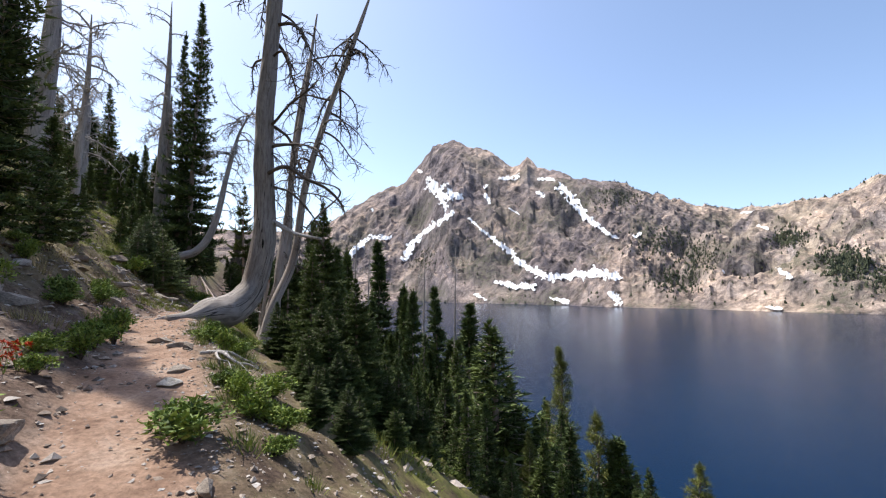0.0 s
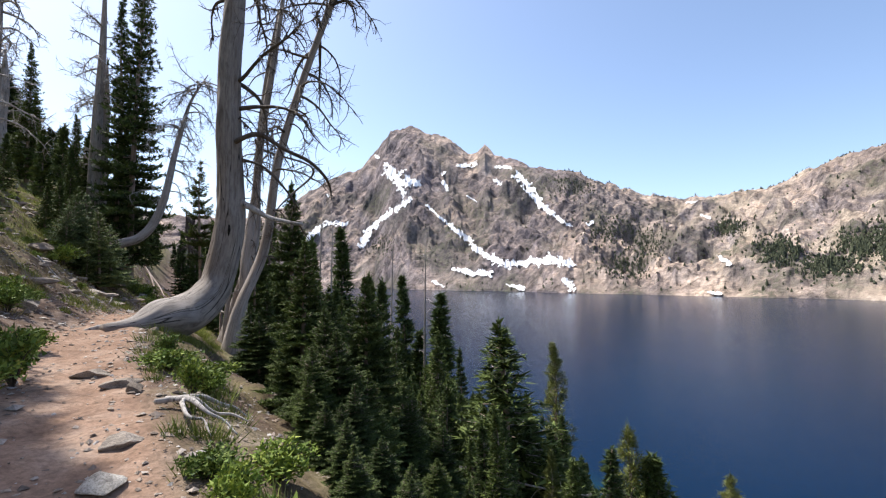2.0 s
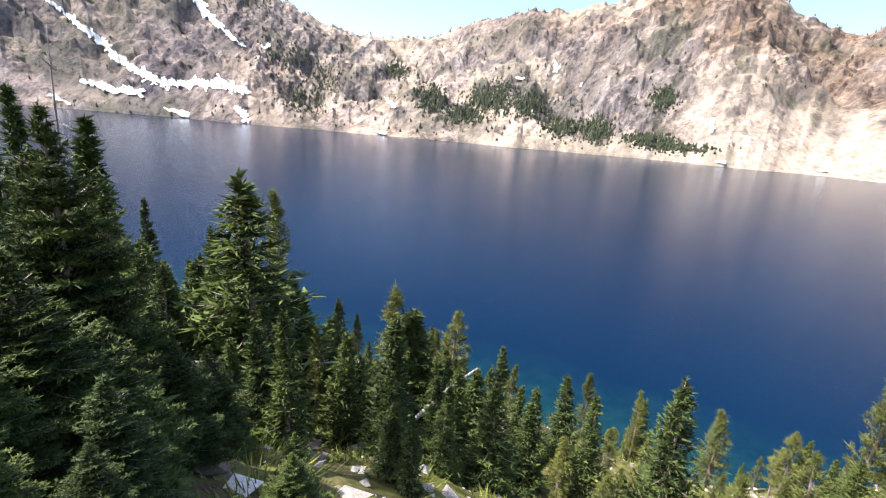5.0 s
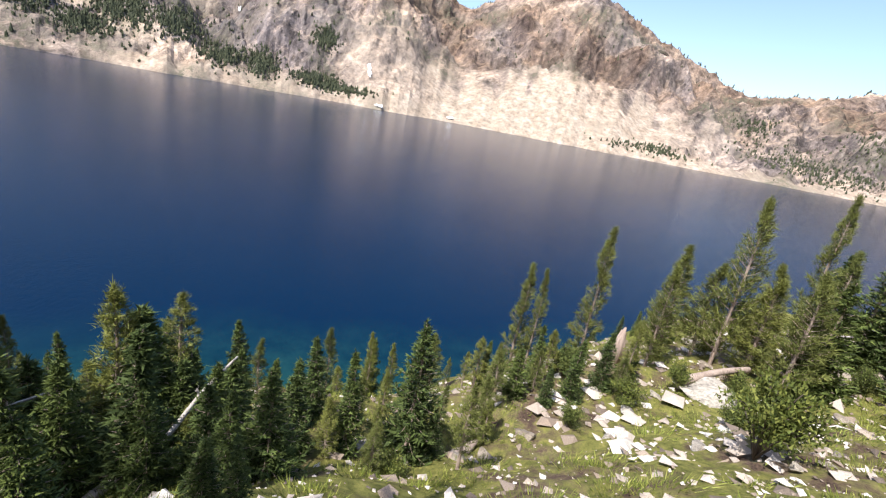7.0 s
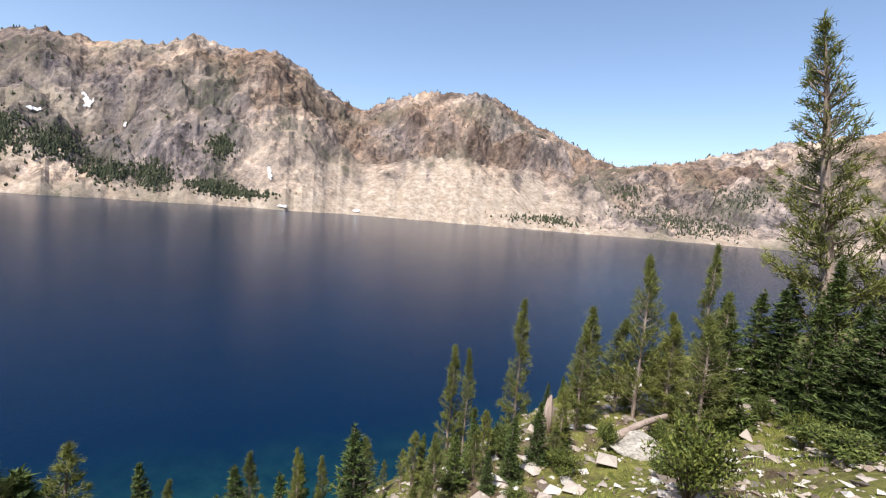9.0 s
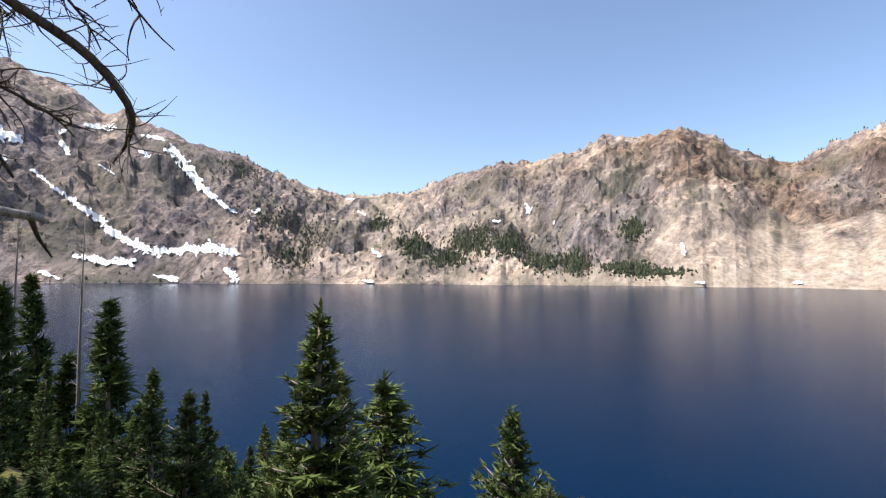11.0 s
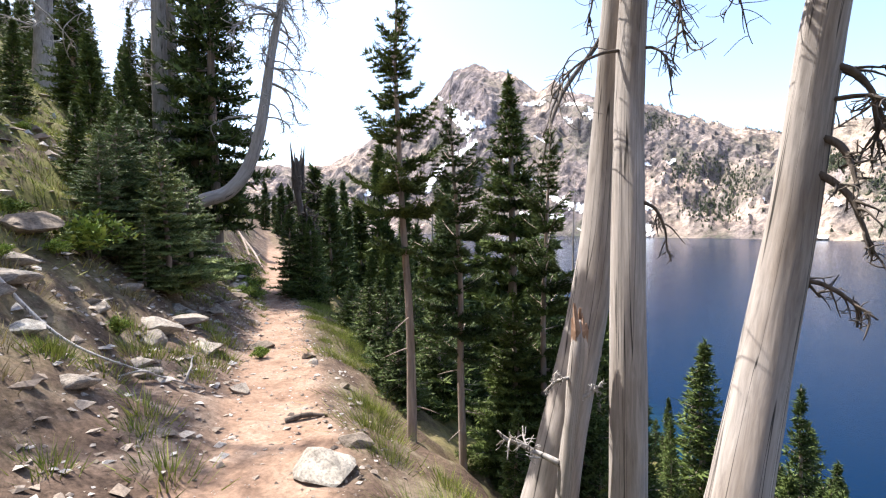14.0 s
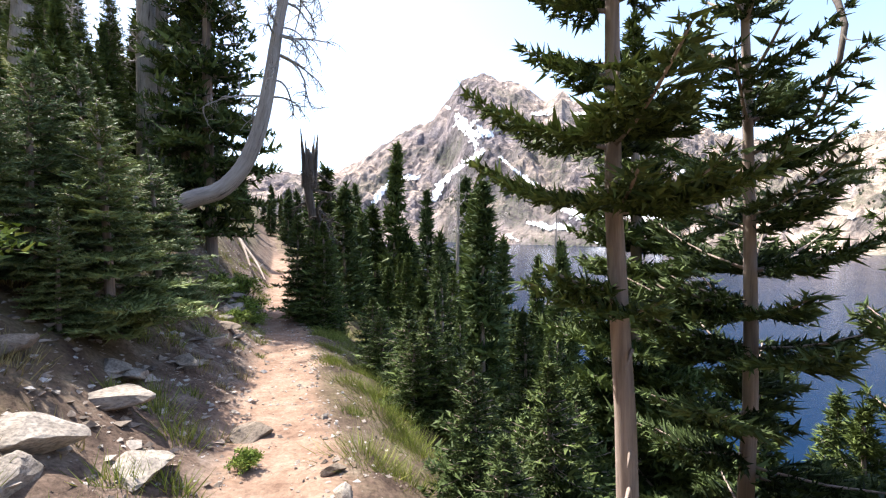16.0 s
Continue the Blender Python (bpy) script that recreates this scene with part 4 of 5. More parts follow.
slope_spots, hill_spots = [], []
while len(slope_spots) < 95:
    s, e = rng.uniform(26, 75), rng.uniform(1.6, 24)
    x, y = map(float, from_plan(s, e))
    if ground_at(x, y) > LAKE_Z + 0.4:
        slope_spots.append((x, y, float(rng.uniform(3.0, 7.0)), int(rng.integers(0, 2)), float(rng.uniform(0.85, 1.2)), float(rng.uniform(0, 6.2))))
while len(hill_spots) < 110:
    s, e = rng.uniform(28, 95), -rng.uniform(3.0, 45)
    if len(hill_spots) < 22:
        s, e = rng.uniform(44, 75), rng.uniform(-9, 4)
    x, y = map(float, from_plan(s, e))
    hill_spots.append((x, y, float(rng.uniform(2.5, 6.0)), int(rng.integers(0, 2)), float(rng.uniform(0.8, 1.2)), float(rng.uniform(0, 6.2))))
forest("far_forest", slope_spots, "dark fir forest on the far lakeside slope")
forest("hillside_forest", hill_spots, "dark fir forest on the hillside above the trail")
# rim of the bench
done = 0
while done < 44:
    s, e = rng.uniform(-9, 4.5), rng.uniform(6.4, 10.8)
    x, y = map(float, from_plan(s, e))
    if s < -4 and e < 9:
        continue
    plant("pine" if rng.random() < 0.7 else "mid", int(rng.integers(0, 3)), x, y, ground_at(x, y) + float(rng.uniform(1.0, 1.9)), float(rng.uniform(1.0, 1.5)), float(rng.uniform(0, 360)), sink=0.05)
    done += 1
# low slope toward the shore: a loose belt of pines and firs
done = 0
while done < 30:
    s, e = rng.uniform(-15, 10), rng.uniform(8.5, 22)
    x, y = map(float, from_plan(s, e))
    if (s < -6 and e < 13) or (s < 0 and e < 10.5):
        continue
    z = ground_at(x, y)
    if z < LAKE_Z + 0.5:
        continue
    plant("pine" if rng.random() < 0.45 else "mid", int(rng.integers(0, 3)), x, y, z + float(rng.uniform(0.9, 1.9)), float(rng.uniform(0.9, 1.3)), float(rng.uniform(0, 360)), sink=0.05)
    done += 1

# ---- dead trees ----


def arc(start, way, length, n, pull, bend, r):
    """A line that leaves along way and is turned a little more at every step."""
    p, d = np.array(start, float), np.asarray(way, float) / np.linalg.norm(way)
    out = [p.copy()]
    for k in range(n - 1):
        d = d + np.array((0, 0, -pull)) / (n - 1) + np.asarray(bend) / (n - 1) + r.normal(size=3) * 0.10
        d = d / np.linalg.norm(d)
        p = p + d * length / (n - 1)
        out.append(p.copy())
    return np.array(out)


def dead_limb(start, way, length, radius, seed, twigs=11, hang=1.0, curl=1.6):
    """A bare, drooping limb with hooked twigs: tubes joined into one mesh."""
    rng = np.random.default_rng(seed)
    n = 14
    pts = arc(start, way, length, n, hang * 2.0, rng.normal(size=3) * 0.5, rng)
    u = np.linspace(0, 1, n)
    pieces = [tube(pts, radius * (1 - 0.8 * u) + 0.002, 6, 0.25, seed)]
    for k in range(twigs):
        i = int(rng.integers(3, n - 1))
        tl = length * rng.uniform(0.14, 0.42)
        d = rng.normal(size=3) + (pts[i] - pts[i - 1]) / np.linalg.norm(pts[i] - pts[i - 1]) * 1.1
        line_t = arc(pts[i], d, tl, 9, hang * 1.3, rng.normal(size=3) * curl, rng)
        v = np.linspace(0, 1, 9)
        pieces.append(tube(line_t, radius * 0.38 * (1 - 0.8 * v) + 0.0015, 4))
        for _ in range(3):
            j = int(rng.integers(2, 8))
            pieces.append(tube(arc(line_t[j], rng.normal(size=3), tl * 0.45, 6, 1.0, rng.normal(size=3) * curl * 1.2, rng), radius * 0.18 * (1 - 0.7 * np.linspace(0, 1, 6)) + 0.001, 3))
    return merged(pieces)


def dead_tree(label, axis, rings, sides, limbs, ragged=0.10, seed=0, name="dead_tree", limb_mat=None, trunk_mat=None):
    """axis: rows of x, y, z, radius; limbs: rows of height share, bearing, length, radius, rise, hang."""
    root = tagged(new(name), label, "dead tree", group="dead silver trees on the slope")
    line_a = curve_through(axis, rings)
    o = line_a[0, :3].copy()
    root.location = o
    verts, faces = tube(line_a[:, :3] - o, np.abs(line_a[:, 3]), sides, ragged, seed)
    turn = np.tile(np.linspace(0, 2 * math.pi, sides, endpoint=False), rings)
    run = np.repeat(np.concatenate(([0], np.cumsum(np.linalg.norm(np.diff(line_a[:, :3], axis=0), axis=1)))), sides)
    axis_of = np.repeat(line_a[:, :3] - o, sides, axis=0)
    twist = turn + run * 0.12
    flute = 0.022 * np.abs(smooth_noise(np.cos(twist) * 3.5 + seed, np.sin(twist) * 3.5 + run * 0.15, seed + 4)) * 2 - 0.012 + 0.06 * fractal(np.cos(twist) * 2 + run * 1.7, np.sin(twist) * 2 + seed, seed + 6, 3)
    verts = axis_of + (verts - axis_of) * (1 + 1.3 * flute)[:, None]
    me = mesh_of("dead_trunk", verts, faces, trunk_mat or SILVER_TRUNK, True)
    g = me.attributes.new("grain", "FLOAT_VECTOR", "POINT")
    g.data.foreach_set("vector", np.stack((np.cos(turn) * 0.2 + seed, np.sin(turn) * 0.2, run), 1).astype(np.float32).ravel())
    part("trunk", me, root)
    for k, (share, bearing, length, radius, rise, hang) in enumerate(limbs):
        i = min(rings - 1, int(share * (rings - 1)))
        a = radians(bearing)
        way = np.array((math.sin(a), math.cos(a), rise))
        v, f = dead_limb(line_a[i, :3] - o + way * line_a[i, 3] * 0.6, way, length, radius, seed * 31 + k, hang=hang)
        part("limb", mesh_of("dead_limb", v, f, limb_mat or TWIG, True), root)
    return root


def limb_rows(n, lo, hi, length, radius, seed, rise=(-0.1, 0.35), hang=(0.5, 1.2), spread=(0, 360)):
    r = np.random.default_rng(seed)
    return [(float(r.uniform(lo, hi)), float(r.uniform(*spread)), float(length * r.uniform(0.5, 1.2)), float(radius * r.uniform(0.7, 1.2)), float(r.uniform(*rise)), float(r.uniform(*hang))) for _ in range(n)]


BENT_AXIS = ((-11.0, 21.4, 1.9, 0.2), (-10.55, 21.62, 2.45, 0.195), (-10.08, 21.8, 2.69, 0.19), (-9.67, 21.9, 2.82, 0.185), (-9.24, 22, 3.22, 0.175), (-8.95, 22.1, 3.81, 0.16), (-8.76, 22.15, 4.44, 0.15), (-8.59, 22.2, 5.36, 0.135), (-8.47, 22.3, 6.31, 0.115), (-8.27, 22.4, 7.4, 0.095), (-7.97, 22.5, 8.7, 0.06), (-7.37, 22.7, 10.0, 0.02))
# the great leaning pine whose root crosses the edge of the trail
great = dead_tree("great silver dead pine, bent at the foot, beside the trail",
                  ((-2.95, 8.65, 0.62, 0.06), (-2.75, 9.0, 0.62, 0.13), (-2.59, 9.43, 0.67, 0.29), (-2.5, 9.82, 0.68, 0.32), (-2.22, 10.38, 1.15, 0.255), (-2.105, 10.421, 1.6, 0.239), (-2.02, 10.428, 2.2, 0.231), (-2.025, 10.42, 2.9, 0.211), (-2.04, 10.33, 4.2, 0.199), (-1.95, 10.34, 6.5, 0.165), (-1.82, 10.36, 9.0, 0.11), (-1.7, 10.4, 11.2, 0.03)),
                  110, 44, limb_rows(9, 0.42, 0.95, 1.5, 0.035, 3, spread=(20, 170)) + limb_rows(7, 0.5, 0.98, 1.3, 0.03, 4, spread=(170, 380)) + limb_rows(5, 0.33, 0.42, 0.62, 0.013, 9, hang=(1.4, 2.2), spread=(40, 110)) + [(0.42, 92, 1.7, 0.04, 0.45, 1.0), (0.45, 110, 1.9, 0.034, 0.5, 1.0)], 0.12, 7, trunk_mat=SHADED_TRUNK)
base = Vector((-2.95, 8.65, 0.62))
limb_v, limb_f = tube(curve_through(((-1.95, 10.40, 2.60, 0.06), (-1.72, 10.39, 2.50, 0.055), (-1.36, 10.39, 2.30, 0.045), (-1.1, 10.40, 2.24, 0.04), (-0.795, 10.40, 2.182, 0.03)), 14)[:, :3] - np.array(base), np.linspace(0.062, 0.026, 14), 10, 0.22, 5)
part("broken_limb", mesh_of("broken_limb", limb_v, limb_f, SILVER, True), great, "thick broken silver limb")
hook = curve_through(((-1.95, 10.28, 3.55, 0.045), (-1.45, 10.0, 3.62, 0.04), (-0.95, 9.87, 3.32, 0.034), (-0.6, 9.98, 3.16, 0.028), (-0.36, 10.15, 2.92, 0.022), (-0.33, 10.42, 2.78, 0.015), (-0.364, 10.73, 2.67, 0.006)), 26)
hook_r = np.random.default_rng(6)
hook_parts = [tube(hook[:, :3] - np.array(base), hook[:, 3], 8, 0.25, 3)]
for k in range(34):
    i = int(hook_r.integers(5, 25))
    way = hook_r.normal(size=3) * 0.7 + np.array((-0.1, -0.1, -0.9))
    twig = arc(hook[i, :3] - np.array(base), way, float(hook_r.uniform(0.18, 0.45)), 10, 0.3, hook_r.normal(size=3) * 4.5, hook_r)
    hook_parts.append(tube(twig, np.linspace(0.006, 0.0015, 10), 4))
    hook_parts.append(tube(arc(twig[5], hook_r.normal(size=3), 0.18, 7, 0.5, hook_r.normal(size=3) * 2.5, hook_r), np.linspace(0.004, 0.0012, 7), 3))
droop = curve_through(((-1.9, 10.38, 3.3, 0.028), (-1.55, 10.45, 3.22, 0.024), (-1.25, 10.6, 2.95, 0.02), (-1.05, 10.72, 2.68, 0.015), (-0.93, 10.8, 2.49, 0.008)), 22)
droop_parts = [tube(droop[:, :3] - np.array(base), droop[:, 3], 8, 0.3, 8)]
for k in range(22):
    i = int(hook_r.integers(4, 21))
    twig = arc(droop[i, :3] - np.array(base), hook_r.normal(size=3) * 0.6 + np.array((0.1, 0, -0.8)), float(hook_r.uniform(0.15, 0.42)), 9, 0.4, hook_r.normal(size=3) * 1.8, hook_r)
    droop_parts.append(tube(twig, np.linspace(0.007, 0.0015, 9), 4))
part("limb", mesh_of("drooping_limb", *merged(droop_parts), TWIG, True), great, "dark drooping limb with short twigs")
stub_parts = [tube(curve_through(((-0.86, 10.4, 2.19, 0.016), (-0.8, 10.55, 2.05, 0.014), (-0.72, 10.68, 1.93, 0.008)), 8)[:, :3] - np.array(base), np.linspace(0.018, 0.006, 8), 6, 0.3, 2)]
for k in range(9):
    twig = arc(np.array((-1.75 + 0.1 * k, 10.4, 2.47 - 0.033 * k)) - np.array(base), hook_r.normal(size=3) * 0.5 + np.array((0, 0, -0.8)), float(hook_r.uniform(0.12, 0.4)), 8, 0.4, hook_r.normal(size=3) * 1.6, hook_r)
    stub_parts.append(tube(twig, np.linspace(0.008, 0.002, 8), 4))
part("twig", mesh_of("limb_twigs", *merged(stub_parts), TWIG, True), great, "short dark twigs under the broken limb")
part("limb", mesh_of("hooked_limb", *merged(hook_parts), TWIG, True), great, "dark hooked limb with curling twigs")
root_v, root_f = merged([tube(curve_through(rows, 18)[:, :3] - np.array(base), np.linspace(a, b, 18), 10, 0.3, k) for k, (rows, a, b) in enumerate((
    (((-2.5, 9.35, 0.5, 0), (-2.8, 8.95, 0.6, 0), (-3.05, 8.75, 0.62, 0), (-3.3, 8.65, 0.54, 0)), 0.12, 0.03), (((-2.45, 9.2, 0.42, 0), (-2.55, 8.9, 0.48, 0), (-2.72, 8.7, 0.42, 0)), 0.09, 0.02)))])
part("root", mesh_of("dead_root", root_v, root_f, SILVER, True), great, "weathered roots gripping the trail edge")
# near-black spindle on the trunk surface, painted as the shade inside the knot hole
hole_v, hole_f = tube(curve_through(((-1.945, 10.218, 2.205, 0), (-1.948, 10.21, 2.09, 0), (-1.955, 10.205, 1.965, 0)), 12)[:, :3] - np.array(base), 0.02 * np.sin(np.linspace(0.25, 2.9, 12)) + 0.002, 8, 0.3, 2)
part("knot_hole", mesh_of("knot_hole", hole_v, hole_f, plain_material("hole_shade", (0.01, 0.008, 0.006), (0.03, 0.022, 0.018)), True), great, "dark slit-shaped knot hole")

dead_tree("leaning silver dead pine behind the great one",
          ((-2.45, 11.6, -0.6, 0.2), (-2.273, 11.703, 0.6, 0.122), (-1.918, 11.966, 1.7, 0.098), (-1.631, 11.922, 3.6, 0.082), (-1.011, 11.772, 5.6, 0.07), (-0.2, 11.4, 7.6, 0.05), (0.1, 11.3, 8.4, 0.015)),
          60, 28, limb_rows(21, 0.4, 0.97, 1.35, 0.028, 13, spread=(0, 360)) + limb_rows(6, 0.35, 0.6, 1.0, 0.014, 14, hang=(1.4, 2.2)) + limb_rows(7, 0.2, 0.42, 0.6, 0.015, 15, hang=(0.4, 1.6), spread=(30, 150)), 0.14, 17)
straight = dead_tree("straight silver dead pine of a close pair",
          ((-2.46, 12.41, -0.8, 0.15), (-2.431, 12.442, 0.4, 0.11), (-2.407, 12.547, 1.8, 0.103), (-2.317, 12.773, 3.0, 0.09), (-2.23, 12.8, 4.2, 0.082), (-1.9, 12.78, 6.6, 0.06), (-1.65, 12.73, 8.6, 0.02)),
          60, 28, limb_rows(14, 0.45, 0.98, 1.2, 0.018, 23) + limb_rows(5, 0.4, 0.6, 0.9, 0.013, 24, hang=(1.4, 2.2)) + limb_rows(3, 0.25, 0.42, 0.7, 0.010, 25, hang=(1.2, 2.2), spread=(50, 140)), 0.10, 27)
hang_o = np.array((-2.46, 12.41, -0.8))
hang = curve_through(((-2.24, 12.79, 4.15, 0.03), (*(-1.7, 15.84, 4.15), 0.026), (*(-2.19, 15.33, 3.49), 0.022), (*(-2.46, 14.86, 2.89), 0.016), (*(-2.51, 15.08, 2.44), 0.006)), 24)
hang_r = np.random.default_rng(29)
hang_parts = [tube(hang[:, :3] - hang_o, hang[:, 3], 7, 0.3, 5)]
for k in range(16):
    i = int(hang_r.integers(5, 23))
    hang_parts.append(tube(arc(hang[i, :3] - hang_o, hang_r.normal(size=3) * 0.6 + np.array((0, 0, -0.7)), float(hang_r.uniform(0.1, 0.3)), 8, 0.4, hang_r.normal(size=3) * 1.6, hang_r), np.linspace(0.006, 0.0015, 8), 4))
part("limb", mesh_of("hanging_limb", *merged(hang_parts), TWIG, True), straight, "long dark limb hanging down")
dead_tree("silver dead pine leaning against its straight twin",
          ((-2.93, 12.83, -0.5, 0.26), (-2.729, 12.864, 0.5, 0.168), (-2.47, 13.0, 1.7, 0.13), (-2.38, 13.06, 2.5, 0.112), (-2.36, 13.0, 3.2, 0.09), (-2.2, 12.95, 5.4, 0.065), (-1.9, 12.86, 7.4, 0.02)),
          50, 20, limb_rows(8, 0.5, 0.97, 1.0, 0.016, 33), 0.08, 37)
stub = dead_tree("short broken dead snag with torn orange wood",
                 ((-2.84, 12.52, -0.3, 0.06), (-2.79, 12.5, 0.4, 0.05), (-2.73, 12.51, 0.95, 0.045), (-2.69, 12.53, 1.3, 0.036), (-2.69, 12.54, 1.4, 0.012)), 26, 12, [(0.5, 285, 0.42, 0.02, 0.55, -0.6), (0.72, 100, 0.16, 0.014, 0.3, 0.2), (0.8, 250, 0.2, 0.012, 0.1, 0.3)], 0.45, 47, limb_mat=SILVER)
torn_v, torn_f = merged([tube(np.array(((-2.70 + 0.022 * math.cos(k * 1.3), 12.53 + 0.022 * math.sin(k * 1.3), 1.1 + 0.05 * (k % 3)), (-2.69 + 0.034 * math.cos(k * 1.3), 12.53 + 0.03 * math.sin(k * 1.3), 1.34), (-2.69 + 0.045 * math.cos(k * 1.3), 12.54, 1.38 + 0.03 * (k * 3 % 5)))) - np.array((-2.84, 12.52, -0.3)), (0.02, 0.017, 0.003), 5, 0.4, k) for k in range(9)])
part("torn_wood", mesh_of("torn_wood", torn_v, torn_f, RUST_WOOD), stub, "torn orange-brown rotten wood")
rot = tagged(new("rotten_stump"), "crumbling orange-brown rotten stump at the dead pines' foot", "tree stump")
rot.location = (-2.86, 12.95, ground_at(-2.86, 12.95) - 0.05)
part("wood", mesh_of("rotten_wood", *merged([tube(((0.13 * math.cos(k * 1.9), 0.1 * math.sin(k * 1.9), 0), (0.12 * math.cos(k * 1.9), 0.09 * math.sin(k * 1.9), 0.22), (0.1 * math.cos(k * 1.9) + 0.02, 0.08 * math.sin(k * 1.9), 0.34 + 0.05 * (k * 3 % 4))), (0.09, 0.075, 0.02), 7, 0.6, k) for k in range(8)]), RUST_WOOD, True), rot)
dead_tree("bent grey dead pine fanning bare twigs above the trail",
          BENT_AXIS,
          50, 14, limb_rows(48, 0.42, 0.98, 1.7, 0.028, 43, rise=(-0.1, 0.6), hang=(0.3, 1.1)), 0.08, 57, limb_mat=SILVER)
SNAGS = ((-12.7, 24.5, 11.5, 0.27, 2), (-9.55, 13.3, 11.5, 0.33, 3), (-10.7, 16.2, 10.8, 0.14, 5), (-19.8, 27.9, 13.5, 0.36, 6), (-12.7, 24.1, 16.4, 0.24, 8), (-22.5, 33.0, 13.0, 0.22, 9))
for x, y, top, radius, seed in SNAGS:
    z = ground_at(x, y)
    h = top - z
    dead_tree("bare grey dead pine standing among the hillside firs",
              ((x, y, z - 0.4, radius * 1.15), (x + 0.05, y, z + h * 0.3, radius * 0.9), (x + 0.12, y + 0.1, z + h * 0.65, radius * 0.6), (x + 0.1, y + 0.1, z + h, 0.02)),
              30, 12, limb_rows(20, 0.35, 0.97, 1.7, 0.035, 60 + seed, rise=(0.0, 0.8), hang=(0.1, 0.8)), 0.08, 70 + seed, limb_mat=SILVER)
snag = dead_tree("dark broken snag with a split crown beside the trail",
          ((-8.0, 23.06, -0.7, 0.24), (-8.06, 23.06, 0.8, 0.17), (-7.98, 23.06, 2.0, 0.15), (-8.14, 23.06, 3.0, 0.13), (-8.08, 23.06, 3.6, 0.10), (-8.12, 23.06, 3.9, 0.03)), 34, 14,
          [(0.5, 100, 1.25, 0.10, 1.5, -0.3)] + limb_rows(26, 0.1, 0.95, 0.6, 0.03, 91), 0.6, 92, limb_mat=TWIG, trunk_mat=TWIG)
part("split_crown", mesh_of("split_crown", *merged([tube(((0.10 * math.cos(k * 1.1) - 0.1, 0.1 * math.sin(k * 1.1), 3.7), (0.13 * math.cos(k * 1.1) - 0.08, 0.1 * math.sin(k * 1.1), 4.3), (0.2 * math.cos(k * 1.1) - 0.08, 0.12 * math.sin(k * 1.1), 4.55 + 0.13 * (k * 3 % 5))), (0.07, 0.05, 0.008), 5, 0.5, k) for k in range(8)]), TWIG), snag, "splintered dark top")
for k, (x, y, top) in enumerate(((2.6, 36.0, 4.4), (-3.9, 30.6, 4.8), (-4.9, 31.8, 4.2), (-5.3, 45.0, 7.0), (0.2, 38.0, 4.6))):
    z = ground_at(x, y)
    dead_tree("thin grey dead pine among the lakeside firs", ((x, y, z - 0.3, 0.09), (x, y, z + (top - z) * 0.5, 0.07), (x + 0.1, y, top, 0.012)), 16, 8,
              limb_rows(12, 0.4, 0.97, 0.9, 0.018, 120 + k, rise=(0.3, 1.2), hang=(-0.2, 0.3)), 0.06, 130 + k, limb_mat=SILVER)

# ---- fallen wood ----


def fallen_log(label, rows, r0, r1, seed, twigs=4, mat=None):
    root = tagged(new("fallen_log"), label, "fallen log", group="fallen dead wood")
    c = curve_through(rows, 24)
    o = c[0, :3].copy()
    root.location = o
    part("stem", mesh_of("log_stem", *tube(c[:, :3] - o, np.linspace(r0, r1, 24), 10, 0.3, seed), mat or SILVER, True), root)
    r = np.random.default_rng(seed)
    for k in range(twigs):
        i = int(r.integers(5, 22))
        part("stub", mesh_of("log_stub", *dead_limb(c[i, :3] - o, r.normal(size=3) + np.array((0, 0, 0.6)), float(r.uniform(0.15, 0.45)), 0.012, seed + k, 2, 0.1), SILVER, True), root)


def lie(*places, lift=0.03):
    return [(x, y, ground_at(x, y) + lift + up, 0) for x, y, up in places]


fallen_log("bleached fallen pine stem leaning over the slope", [(3.6, 9.5, ground_at(3.6, 9.5) + 0.05, 0), (4.3, 9.2, -3.25, 0), (5.08, 8.95, -2.66, 0), (5.5, 8.8, -2.4, 0)], 0.06, 0.015, 3, 6)
fallen_log("thin bleached dead stem across the young firs", [(2.0, 11.3, -2.35, 0), (3.1, 10.8, -2.5, 0), (4.39, 10.29, -2.59, 0)], 0.03, 0.01, 4, 4)
fallen_log("brown rotting log lying on the rocky bench", lie((7.6, 5.5, 0.05), (8.1, 5.2, 0.05), (8.6, 5.0, 0.05)), 0.10, 0.07, 5, 2, BARK)
fallen_log("brown rotting log lying among the pines", lie((12.0, -0.2, 0.3), (12.6, -1.2, 0.5), (13.2, -2.3, 0.5)), 0.12, 0.08, 6, 2, BARK)
for k, (dx, dy, ln) in enumerate(((0.35, 0.12, 0.8), (0.42, -0.05, 0.7), (0.3, 0.3, 0.6), (0.4, -0.22, 0.55))):
    fallen_log("knotted grey root lying at the trail edge", lie((-0.72 + 0.05 * k, 5.45 + 0.05 * k, 0.02), (-0.6 + 0.25 * dx, 5.48 + 0.6 * dy, 0.05), (-0.52 + 0.45 * dx, 5.42 + 1.2 * dy, 0.03), (-0.48 + 0.7 * dx * ln, 5.46 + 1.2 * dy, 0.03), (-0.42 + 0.9 * dx * ln, 5.42 + 1.5 * dy, 0.0)), 0.02, 0.005, 80 + k, 0)
fallen_log("short dark stick embedded in the trail", lie((-4.75, 13.2, 0.0), (-4.6, 13.28, 0.02), (-4.45, 13.3, 0.0), lift=0.01), 0.025, 0.012, 9, 0, TWIG)
fallen_log("long grey dead branch lying on the bank", lie((-6.9, 13.0, 0.05), (-6.3, 13.1, 0.04), (-5.9, 13.35, 0.03), (-5.6, 13.6, 0.02)), 0.016, 0.006, 10, 2)
